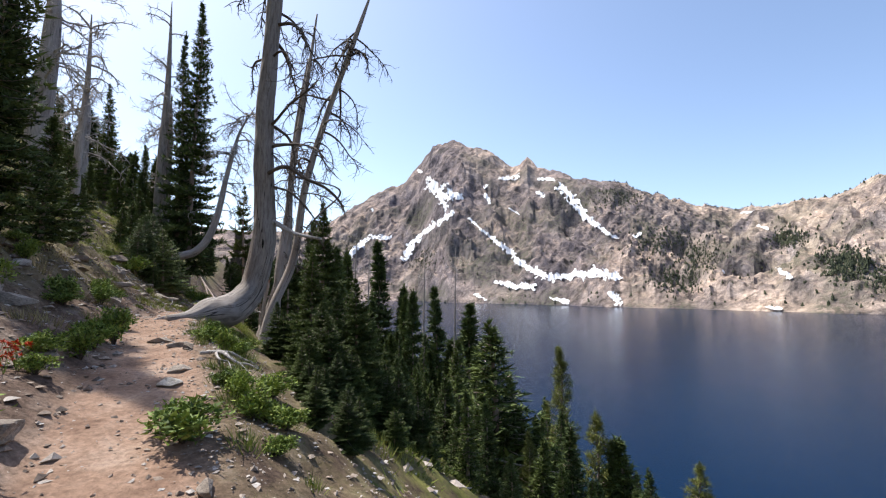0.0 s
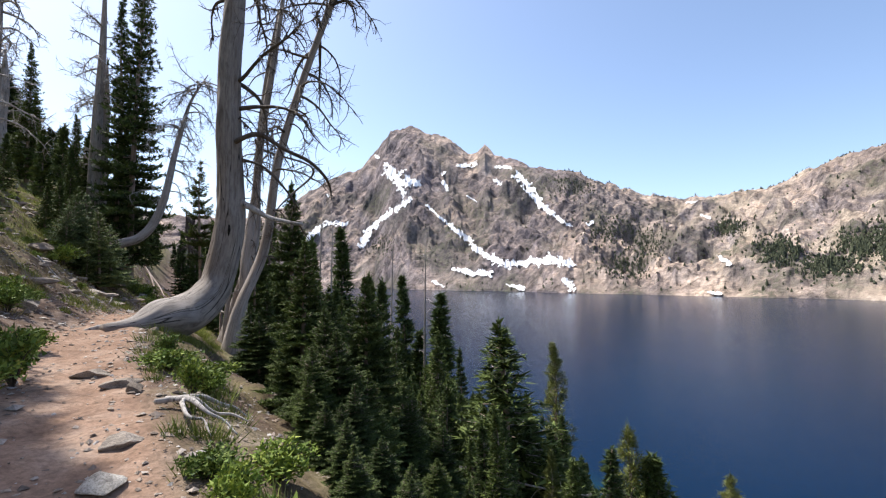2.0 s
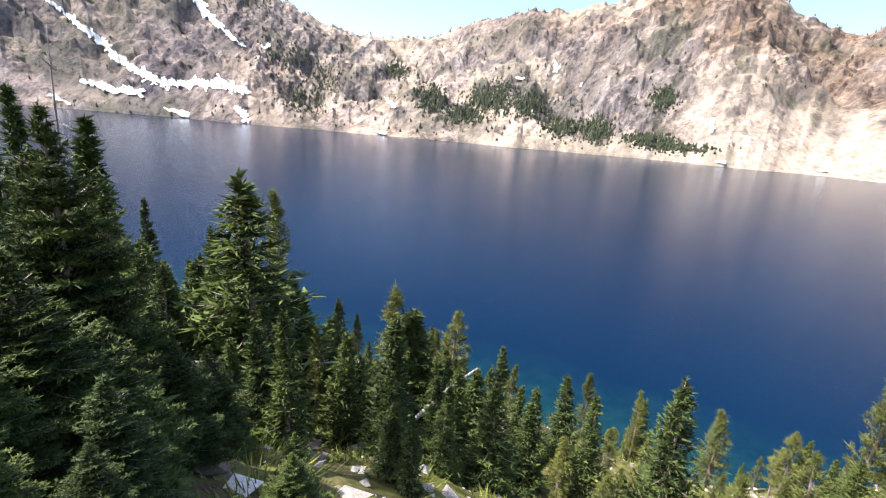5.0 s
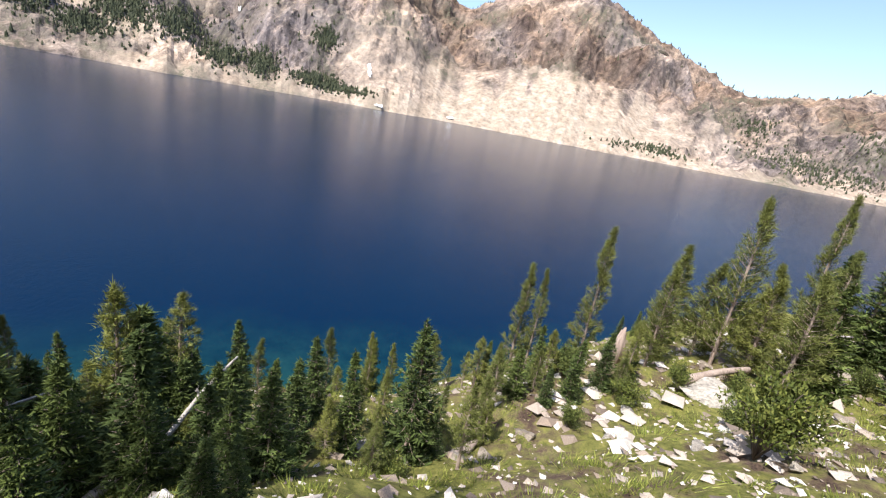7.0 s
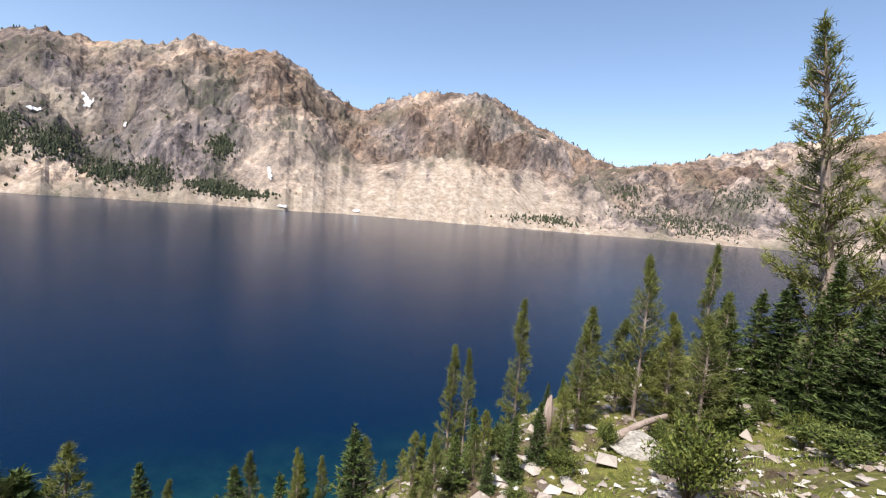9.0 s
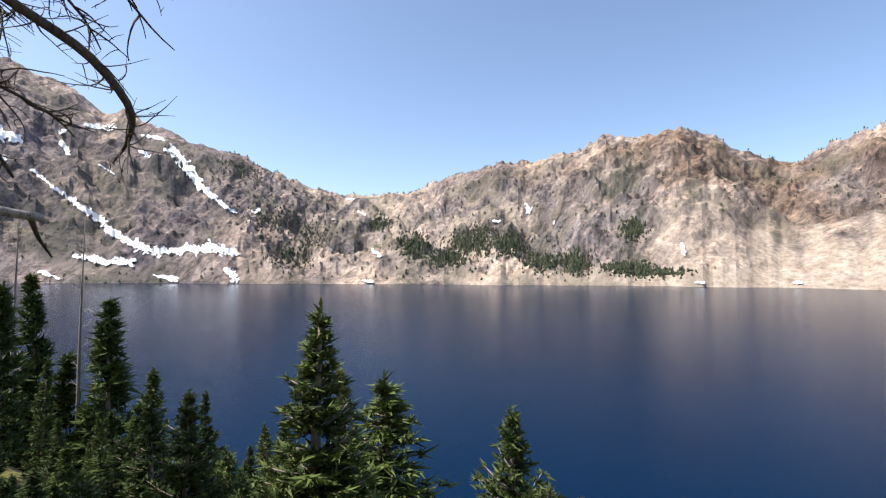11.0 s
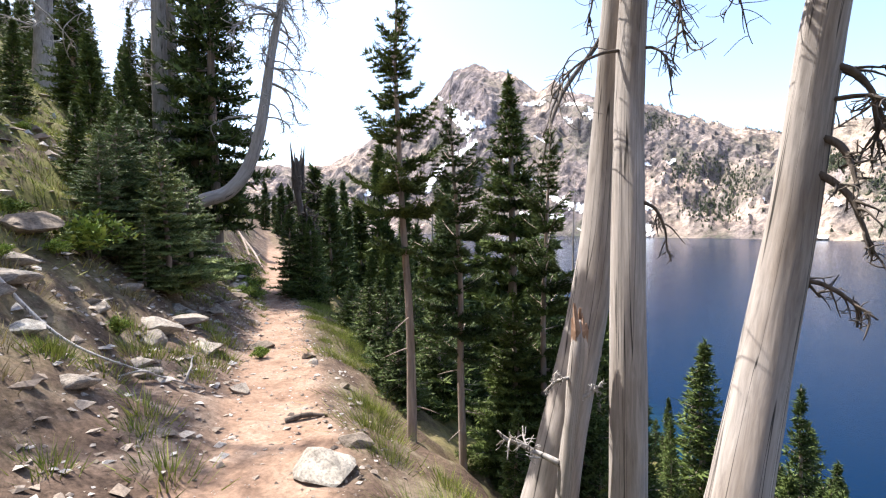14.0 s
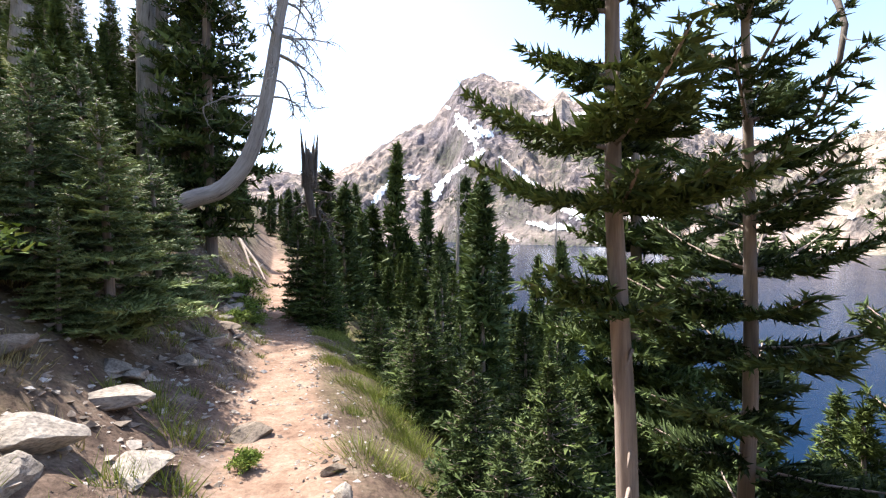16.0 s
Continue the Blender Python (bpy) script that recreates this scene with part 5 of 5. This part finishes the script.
fallen_log("grey logs piled above the trail", lie((-13.5, 30.5, 0.2), (-12.3, 29.2, 0.3), (-11.2, 27.6, 0.15)), 0.05, 0.03, 12, 2, BARK)
fallen_log("grey logs piled above the trail", lie((-13.9, 30.0, 0.4), (-12.5, 28.6, 0.45), (-11.5, 27.2, 0.2)), 0.045, 0.03, 13, 2, BARK)
# a broken standing trunk at the bench's rim
stump = tagged(new("tree_stump"), "tall broken tan stump standing at the bench rim", "tree stump")
stump.location = (14.2, 1.0, ground_at(14.2, 1.0) - 0.2)
part("trunk", mesh_of("stump_trunk", *merged([tube(((0.1 * math.cos(k), 0.1 * math.sin(k), 0), (0.09 * math.cos(k), 0.09 * math.sin(k), 0.8), (0.10 * math.cos(k), 0.08 * math.sin(k), 1.1 + 0.13 * (k * 5 % 4))), (0.13, 0.10, 0.03), 8, 0.3, k) for k in range(7)]), BARK, True), stump)

# ---- rocks ----


def rock_mesh(seed, flat=0.7, mat=None):
    r = random.Random(seed)
    bm = bmesh.new()
    bmesh.ops.create_icosphere(bm, subdivisions=3, radius=0.5)
    cuts = [(Vector((r.uniform(-1, 1), r.uniform(-1, 1), r.uniform(-0.6, 1))).normalized(), r.uniform(0.17, 0.40)) for _ in range(12)]
    for v in bm.verts:
        for nrm, depth in cuts:
            over = v.co.dot(nrm) - depth
            if over > 0:
                v.co -= nrm * over * 0.96
        v.co += noise.noise_vector(v.co * 3 + Vector((seed, 0, 0))) * 0.03 + noise.noise_vector(v.co * 9) * 0.012
        v.co.z *= flat
    me = bpy.data.meshes.new("rock")
    bm.to_mesh(me)
    bm.free()
    me.materials.append(mat or BROWN_ROCK)
    return me


rock_shapes = [rock_mesh(k, 0.55 + 0.08 * (k % 5)) for k in range(10)]
white_shapes = [rock_mesh(k + 20, 0.55 + 0.08 * (k % 5), GRANITE) for k in range(10)]


def rock(which, x, y, size, stretch=(1, 1, 1), turn=0.0, label="pale weathered granite rock lying on the slope", group="rocks on the slope", up=0.0, tilt=0.0, shapes=None):
    ob = new("rock", (shapes or rock_shapes)[which % 10])
    ob.matrix_basis = pose(x, y, ground_at(x, y) + size * stretch[2] * 0.12 + up, tilt, 0, turn) @ Matrix.Diagonal((size * stretch[0], size * stretch[1], size * stretch[2], 1))
    return tagged(ob, label, "rock", group=group)


BIG_ROCKS = (
    (0, -1.5, 4.45, 0.30), (3, -6.10, 13.55, 0.22), (4, -6.5, 14.3, 0.4), (5, -8.3, 14.8, 0.6), (6, -6.9, 13.2, 0.42), (2, -4.23, 12.45, 0.42), (1, -4.15, 12.85, 0.30), (7, -3.6, 11.8, 0.36), (8, -3.45, 11.3, 0.3),
    (9, -1.55, 6.2, 0.24), (0, -1.15, 5.9, 0.26), (2, -0.45, 4.45, 0.22), (3, -0.6, 4.9, 0.2), (5, 11.9, -1.0, 1.6), (6, 10.6, -2.6, 0.5), (7, 8.0, 4.7, 0.5), (8, 7.4, 5.3, 0.45), (1, -6.3, 14.9, 0.5),
    (3, -6.69, 14.56, 0.5), (5, -6.0, 13.5, 0.3), (6, -8.0, 14.5, 0.75), (4, -5.9, 12.6, 0.26), (2, -6.5, 12.9, 0.3), (9, -5.5, 13.95, 0.24), (0, -6.9, 15.4, 0.5), (8, -6.2, 16.0, 0.4), (7, -7.3, 16.0, 0.45),
    (6, -7.4, 13.7, 0.45), (3, -9.1, 21.4, 0.5), (4, -8.9, 20.7, 0.5), (5, -9.5, 22.2, 0.6), (2, -7.7, 18.2, 0.4), (0, -8.1, 19.2, 0.45))
for k, (which, x, y, size) in enumerate(BIG_ROCKS):
    rock(which, x, y, size, (1.45, 0.95, 0.6 if size < 1 else 1.1), k * 61, "pale angular granite block beside the trail" if size < 1.2 else "large white granite boulder standing on the bench", "large rocks beside the trail", shapes=white_shapes if x > 5 or (which == 2 and y < 13) else None)
r = random.Random(8)
count = 0
while count < 165:                     # stones of the bank above the trail
    s, e = r.uniform(-3.5, 19), -r.uniform(0.42, 4.5)
    x, y = map(float, from_plan(s, e))
    rock(r.randrange(10), x, y, 0.08 + 0.42 * r.random() ** 1.8, (r.uniform(1.0, 1.9), r.uniform(0.7, 1.1), r.uniform(0.3, 0.75)), r.uniform(0, 360), tilt=r.uniform(-22, 22))
    count += 1
count = 0
while count < 40:                      # edging stones on the drop side
    s, e = r.uniform(-3, 20), r.uniform(0.30, 0.75)
    x, y = map(float, from_plan(s, e))
    rock(r.randrange(10), x, y, 0.05 + 0.17 * r.random() ** 2, (r.uniform(0.9, 1.5), r.uniform(0.7, 1.1), r.uniform(0.5, 0.9)), r.uniform(0, 360), "pale stone at the edge of the dirt trail", "stones along the trail")
    count += 1
count = 0
while count < 62:                     # white rocks of the bench
    s, e = r.uniform(-20, 3), r.uniform(3.5, 16)
    x, y = map(float, from_plan(s, e))
    if r.random() < 0.5 and (s > -7):
        continue
    rock(r.randrange(10), x, y, 0.2 + 0.6 * r.random() ** 1.6, (r.uniform(0.9, 1.6), r.uniform(0.7, 1.2), r.uniform(0.4, 0.8)), r.uniform(0, 360), "white granite rock set in the turf of the bench", "white rocks on the bench", shapes=white_shapes)
    count += 1

# gravel: too many to count
rng = np.random.default_rng(77)
oct_v = np.array(((1, 0, 0), (-1, 0, 0), (0, 1, 0), (0, -1, 0), (0, 0, 1), (0, 0, -1)), float)
oct_f = np.array(((0, 2, 4), (2, 1, 4), (1, 3, 4), (3, 0, 4), (2, 0, 5), (1, 2, 5), (3, 1, 5), (0, 3, 5)))


def gravel(name, n, s_range, e_pick, size, label, mat):
    s = rng.uniform(*s_range, n)
    e = e_pick(n)
    x, y = from_plan(s, e)
    z = ground_height(x, y)
    sz = size[0] + size[1] * rng.random(n) ** 4
    v = oct_v[None] * rng.uniform(0.5, 1.3, (n, 1, 3)) * sz[:, None, None] * np.array((1, 1, 0.42)) + rng.normal(size=(n, 6, 3)) * sz[:, None, None] * 0.16
    a = rng.uniform(0, 6.3, n)
    ca, sa = np.cos(a)[:, None], np.sin(a)[:, None]
    v = np.stack((v[..., 0] * ca - v[..., 1] * sa, v[..., 0] * sa + v[..., 1] * ca, v[..., 2]), -1)
    v = v + np.stack((x, y, z + sz * 0.12), 1)[:, None]
    f = oct_f[None] + (np.arange(n) * 6)[:, None, None]
    tagged(new(name, mesh_of(name, v.reshape(-1, 3), f.reshape(-1, 3), mat)), label, "gravel", kind="stuff")


def gravel_material(name, pale):
    m, t, b = material(name, 0.9, 0.15)
    g = t.nodes.new("ShaderNodeNewGeometry")
    c = ramp(t, g.outputs["Random Per Island"], (0.0, (0.12, 0.095, 0.08)), (0.35, (0.30, 0.235, 0.185)), (0.75, (0.40 * pale, 0.345 * pale, 0.30 * pale)), (1.0, (0.52 * pale, 0.485 * pale, 0.45 * pale)))
    paint(t, b, mixed(t, 1.0, c, ramp(t, noise_of(t, coords(t), 60, 4), (0.35, 0.7), (0.65, 1.15)), "MULTIPLY"))
    return m


GRIT, WHITE_GRIT = gravel_material("loose_gravel", 0.95), gravel_material("white_rubble", 1.3)
gravel("gravel", 3000, (4, 21), lambda n: -rng.uniform(0.5, 6.0, n), (0.014, 0.075), "broken grey and tan stones of the bank", GRIT)
gravel("gravel", 1500, (10, 40), lambda n: -rng.uniform(3.0, 16.0, n), (0.04, 0.22), "stones scattered over the hillside meadow", GRIT)
gravel("gravel", 11000, (-4, 27), lambda n: rng.uniform(-2.6, -0.25, n), (0.006, 0.042), "loose tan gravel on the bank above the trail", GRIT)
gravel("gravel", 4500, (-4, 20), lambda n: np.abs(rng.normal(0.45, 0.28, n)) * np.where(rng.random(n) < 0.85, 1, -1), (0.005, 0.03), "loose pale gravel along the trail edge", GRIT)
gravel("gravel", 5200, (-6, 5), lambda n: rng.uniform(0.4, 2.3, n), (0.006, 0.03), "loose grey stones on the shoulder below the trail", GRIT)
gravel("gravel", 2600, (-4, 20), lambda n: rng.uniform(-0.45, 0.45, n), (0.004, 0.022), "small stones on the beaten trail", GRIT)
gravel("gravel", 1500, (-24, -5), lambda n: rng.uniform(2.5, 13, n), (0.04, 0.28), "white broken rocks on the open bench", WHITE_GRIT)
gravel("gravel", 5000, (-22, 4), lambda n: rng.uniform(2.5, 16, n), (0.02, 0.15), "pale rubble in the turf of the bench", WHITE_GRIT)

# ---- low plants ----


def tuft_field(name, spots, per, height, spread, mat, label, category, lean=0.45, width=0.008):
    """Grass tufts, joined: spots are rows of x, y, size."""
    cs, ds, ln = [], [], []
    for x, y, k in spots:
        n = int(per * (0.6 + 0.4 * k))
        dx = rng.normal(size=(n, 2)) * spread * k
        px, py = x + dx[:, 0], y + dx[:, 1]
        cs.append(np.stack((px, py, ground_height(px, py) - 0.01), 1))
        ds.append(np.column_stack((dx * lean / spread + rng.normal(size=(n, 2)) * 0.25, np.ones(n))))
        ln.append(np.full(n, height * k))
    c, d, h = np.vstack(cs), np.vstack(ds), np.concatenate(ln)
    d /= np.linalg.norm(d, axis=1)[:, None]
    v, f = blades(c, d * 1.0, h[:, None], width, rng)
    tagged(new(name, mesh_of(name, v, f, mat)), label, category, kind="stuff")


def spots(n, s_range, e_pick, lo=0.5, hi=1.2):
    s, e = rng.uniform(*s_range, n), e_pick(n)
    x, y = from_plan(s, e)
    return np.stack((x, y, rng.uniform(lo, hi, n)), 1)


tuft_field("grass", np.vstack((spots(90, (5, 24), lambda n: rng.uniform(0.55, 1.4, n), 0.6, 1.4), np.array(((-3.26, 10.67, 1.2), (-3.2, 11.8, 1.3), (-3.0, 11.2, 1.2), (-3.05, 11.5, 1.3))))), 340, 0.14, 0.11, GRASS, "bright green grass tufts along the trail edge", "grass", width=0.005)
tuft_field("grass", spots(230, (-4, 24), lambda n: -rng.uniform(0.5, 4.5, n), 0.4, 1.1), 80, 0.15, 0.10, DRY, "dry yellow-green grass on the bank", "grass")
tuft_field("grass", spots(110, (6, 30), lambda n: -rng.uniform(0.42, 1.5, n), 0.5, 1.1), 90, 0.17, 0.08, GRASS, "green grass tufts on the bank above the trail", "grass")
tuft_field("grass", spots(46, (-4, 6), lambda n: rng.uniform(0.5, 1.05, n), 0.4, 1.0), 90, 0.17, 0.07, GRASS, "grass tufts on the lakeside edge", "grass")
tuft_field("grass", spots(420, (-22, 5), lambda n: rng.uniform(2.0, 17, n), 0.7, 1.5), 120, 0.13, 0.22, GRASS, "low green turf between the white rocks", "grass", width=0.016)
tuft_field("grass", spots(560, (8, 42), lambda n: -rng.uniform(2.5, 15, n), 0.8, 1.6), 150, 0.12, 0.34, GRASS, "yellow-green meadow grass on the hillside", "grass", width=0.012)


def shrub_mesh(seed, leaves=900, leaf=0.05, up=0.8, mat=None):
    q = np.random.default_rng(seed)
    stems, cs, ds = [], [], []
    for k in range(26):
        a, t0 = q.uniform(0, 6.3), q.uniform(0.1, 0.75)
        tip = np.array((math.cos(a) * t0 * 0.62, math.sin(a) * t0 * 0.62, up * q.uniform(0.55, 1.0) * (1.1 - 0.55 * t0)))
        u = np.linspace(0, 1, 6)[:, None]
        path = tip * u + np.array((0, 0, 0.16)) * np.sin(u * 3.14)
        stems.append(tube(path, np.linspace(0.012, 0.004, 6), 4))
        m = leaves // 26
        w = q.uniform(0.25, 1.05, m)[:, None]
        cs.append(tip * w + np.array((0, 0, 0.16)) * np.sin(w * 3.14) + q.normal(size=(m, 3)) * 0.05)
        ds.append(q.normal(size=(m, 3)) * 0.7 + tip * 0.6 + np.array((0, 0, 0.45)))
    v, f = blades(np.vstack(cs), np.vstack(ds), leaf * 1.9, leaf, q)
    return mesh_of("shrub_stems", *merged(stems), TWIG, True), mesh_of("shrub_leaves", v, f, mat or LEAF)


shrub_shapes = [shrub_mesh(301, 1300, 0.05), shrub_mesh(302, 1600, 0.042, 0.65), shrub_mesh(303, 1000, 0.06, 1.0)]
bush_shapes = [shrub_mesh(311, 3400, 0.026, 0.9, OLIVE), shrub_mesh(312, 3000, 0.028, 0.7, OLIVE), shrub_mesh(313, 2800, 0.03, 1.0, OLIVE)]


def shrub(which, x, y, width, height, label="leafy bright green shrub growing beside the trail", shapes=None):
    shapes = shapes or shrub_shapes
    root = tagged(new("shrub"), label, "shrub", group="green shrubs on the slope")
    root.matrix_basis = pose(x, y, ground_at(x, y) - 0.02, 0, 0, which * 50 + x * 90) @ Matrix.Diagonal((width, width, height, 1))
    part("stem", shapes[which % 3][0], root)
    part("foliage", shapes[which % 3][1], root)


for which, x, y, w, h in ((0, 0.2, 3.5, 0.62, 0.36), (1, -1.7, 5.3, 0.62, 0.48), (2, -1.85, 5.8, 0.5, 0.45), (1, -0.04, 4.6, 0.42, 0.26), (0, -1.1, 6.45, 0.5, 0.28), (1, -0.75, 6.2, 0.4, 0.24), (0, -7.75, 15.05, 1.0, 0.75), (2, -1.45, 4.8, 0.35, 0.3),
                          (1, -2.6, 7.0, 0.5, 0.4), (0, -0.9, 7.0, 0.5, 0.3), (1, -5.9, 15.4, 0.3, 0.25), (2, -6.5, 13.8, 0.25, 0.2), (0, 0.2, 5.0, 0.5, 0.3), (1, 0.6, 4.2, 0.4, 0.26), (2, -9.3, 21.5, 0.6, 0.5), (0, -11.5, 24.2, 0.9, 0.7),
                          (1, -4.3, 9.2, 0.5, 0.35), (2, -3.9, 8.4, 0.45, 0.35), (0, -1.2, 4.05, 0.3, 0.22), (1, -10.8, 20.0, 0.8, 0.6), (0, -8.9, 21.7, 0.8, 0.6), (2, -9.2, 21.0, 0.7, 0.55), (1, -8.6, 21.2, 0.6, 0.4), (0, -9.5, 22.6, 0.9, 0.8), (1, -8.5, 20.3, 0.6, 0.45)):
    shrub(which, x, y, w, h)
r = random.Random(31)
for k in range(26):                    # on the bank above the trail
    x, y = map(float, from_plan(r.uniform(-2.2, 5.5), -r.uniform(0.75, 2.4)))
    shrub(k, x, y, r.uniform(0.35, 0.7), r.uniform(0.26, 0.5), "leafy yellow-green shrub on the stony bank")
for k in range(9):                     # on the drop side
    x, y = map(float, from_plan(r.uniform(-1.4, 4.5), r.uniform(0.65, 0.95)))
    shrub(k, x, y, r.uniform(0.3, 0.5), r.uniform(0.2, 0.32))
for k in range(12):                    # along the bank farther on
    x, y = map(float, from_plan(r.uniform(9, 20), -r.uniform(1.5, 5.0)))
    shrub(k, x, y, r.uniform(0.3, 0.6), r.uniform(0.2, 0.4), "low yellow-green shrub among the rocks of the bank")
for k in range(9):
    x, y = r.uniform(11.0, 15.0), r.uniform(-7.5, 3.0)
    shrub(k, x, y, r.uniform(0.8, 1.4), r.uniform(0.7, 1.2), "olive-green bush at the rim of the bench", bush_shapes)
# wide low bushes on the bench
for which, x, y, w, h in ((0, 7.5, 0.4, 1.7, 1.9), (1, 8.9, -3.8, 2.2, 0.95), (2, 8.2, -0.4, 1.2, 1.0), (1, 9.9, -0.6, 1.0, 0.8), (0, 6.3, 6.4, 0.8, 0.6), (2, 10.9, 1.5, 1.0, 0.9), (1, 10.3, -5.2, 1.6, 1.1), (0, 9.4, 3.0, 0.8, 0.7), (2, 12.2, 2.9, 1.2, 1.0)):
    shrub(which, x, y, w, h, "broad olive-green bush growing between white rocks", bush_shapes)
# scarlet flowers on the bank
PETAL = foliage_material("scarlet_petals", (0.35, 0.02, 0.008), (0.62, 0.05, 0.015), (0.75, 0.16, 0.04))
for k, (x, y) in enumerate(((-1.30, 4.0), (-1.38, 4.1), (-1.25, 3.85), (-1.45, 4.0))):
    flower = tagged(new("wildflower"), "scarlet wildflower with thin green stems on the bank", "flower", group="scarlet wildflowers")
    flower.location = (x, y, ground_at(x, y))
    q = np.random.default_rng(400 + k)
    tips = q.normal(size=(7, 3)) * 0.04 + np.array((0, 0, 0.15))
    part("stem", mesh_of("flower_stem", *merged([tube((np.zeros(3), p * 0.5 + np.array((0, 0, 0.02)), p), (0.003, 0.002, 0.002), 4) for p in tips]), LEAF), flower)
    part("flower_head", mesh_of("flower_petals", *blades(np.repeat(tips, 12, 0), q.normal(size=(84, 3)) + np.array((0, 0, 0.5)), 0.028, 0.012, q), PETAL), flower)

# ---- far trees and scrub on the mountains ----
GROVES = (
    (36.8, 4.9, 1.5, 1.0), (41.2, 2.3, 2.0, 1.5), (45.0, 0.8, 2.5, 1.1), (47.4, 2.7, 2.1, 1.3), (49.1, 3.0, 1.4, 1.8), (52.5, 2.4, 2.5, 1.4), (56.5, 0.3, 2.1, 1.1), (60.4, 0.3, 1.8, 1.3), (65.9, -0.3, 2.5, 0.6), (68.3, -0.9, 3.5, 0.5), (66.6, 3.9, 1.4, 1.1))
GROVES_WIDE = (
    (29.1, 3.5, 2.1, 1.8), (26.9, 0.8, 2.8, 1.5), (104.3, -1.0, 4.2, 0.6), (117.2, 0.3, 4.2, 1.3), (121.3, -0.3, 4.2, 1.1), (113.1, 2.9, 2.1, 1.1), (123.7, 3.1, 3.5, 1.4), (-2.4, 3.8, 2.1, 1.4), (25.5, 5.2, 3.5, 1.8), (21.0, 10.5, 3.5, 1.8))
rng = np.random.default_rng(91)
az_l, el_l, size_l = [], [], []
for group, n in ((GROVES, 420), (GROVES_WIDE, 170)):
    for a, e, ha, he in group:
        k = int(n * (ha * he) ** 0.5 / 1.4)
        az_l.append(a + rng.normal(size=k) * ha * 0.5)
        el_l.append(np.maximum(e + rng.normal(size=k) * he * 0.5, -1.9))
        size_l.append(rng.uniform(1.5, 3.7, k))
wild_a, wild_e = rng.uniform(-12, 138, 1300), rng.uniform(-1.8, 11, 1300)
keep = ~((wild_a > 69) & (wild_a < 111) & (wild_e < 5.5))
az_l.append(wild_a[keep]), el_l.append(wild_e[keep]), size_l.append(rng.uniform(1.2, 4.0, int(keep.sum())))
crest_a = np.concatenate((rng.uniform(19, 52, 130), rng.uniform(72, 138, 200)))
az_l.append(crest_a), el_l.append(np.full(330, 30.0)), size_l.append(rng.uniform(1.0, 2.8, 330))
place = on_mountain(np.concatenate(az_l), np.concatenate(el_l))
size = np.concatenate(size_l)
n = len(size)
ring = np.linspace(0, 2 * math.pi, 6, endpoint=False)
cone = np.concatenate([np.stack((np.cos(ring) * w, np.sin(ring) * w, np.full(6, h)), 1) for w, h in ((0.24, 0.0), (0.30, 0.18), (0.20, 0.5))] + [np.array(((0, 0, 1.0),))])
cone_f = grid_faces(3, 6, True).tolist() + [[12 + k, 12 + (k + 1) % 6, 18] for k in range(6)]
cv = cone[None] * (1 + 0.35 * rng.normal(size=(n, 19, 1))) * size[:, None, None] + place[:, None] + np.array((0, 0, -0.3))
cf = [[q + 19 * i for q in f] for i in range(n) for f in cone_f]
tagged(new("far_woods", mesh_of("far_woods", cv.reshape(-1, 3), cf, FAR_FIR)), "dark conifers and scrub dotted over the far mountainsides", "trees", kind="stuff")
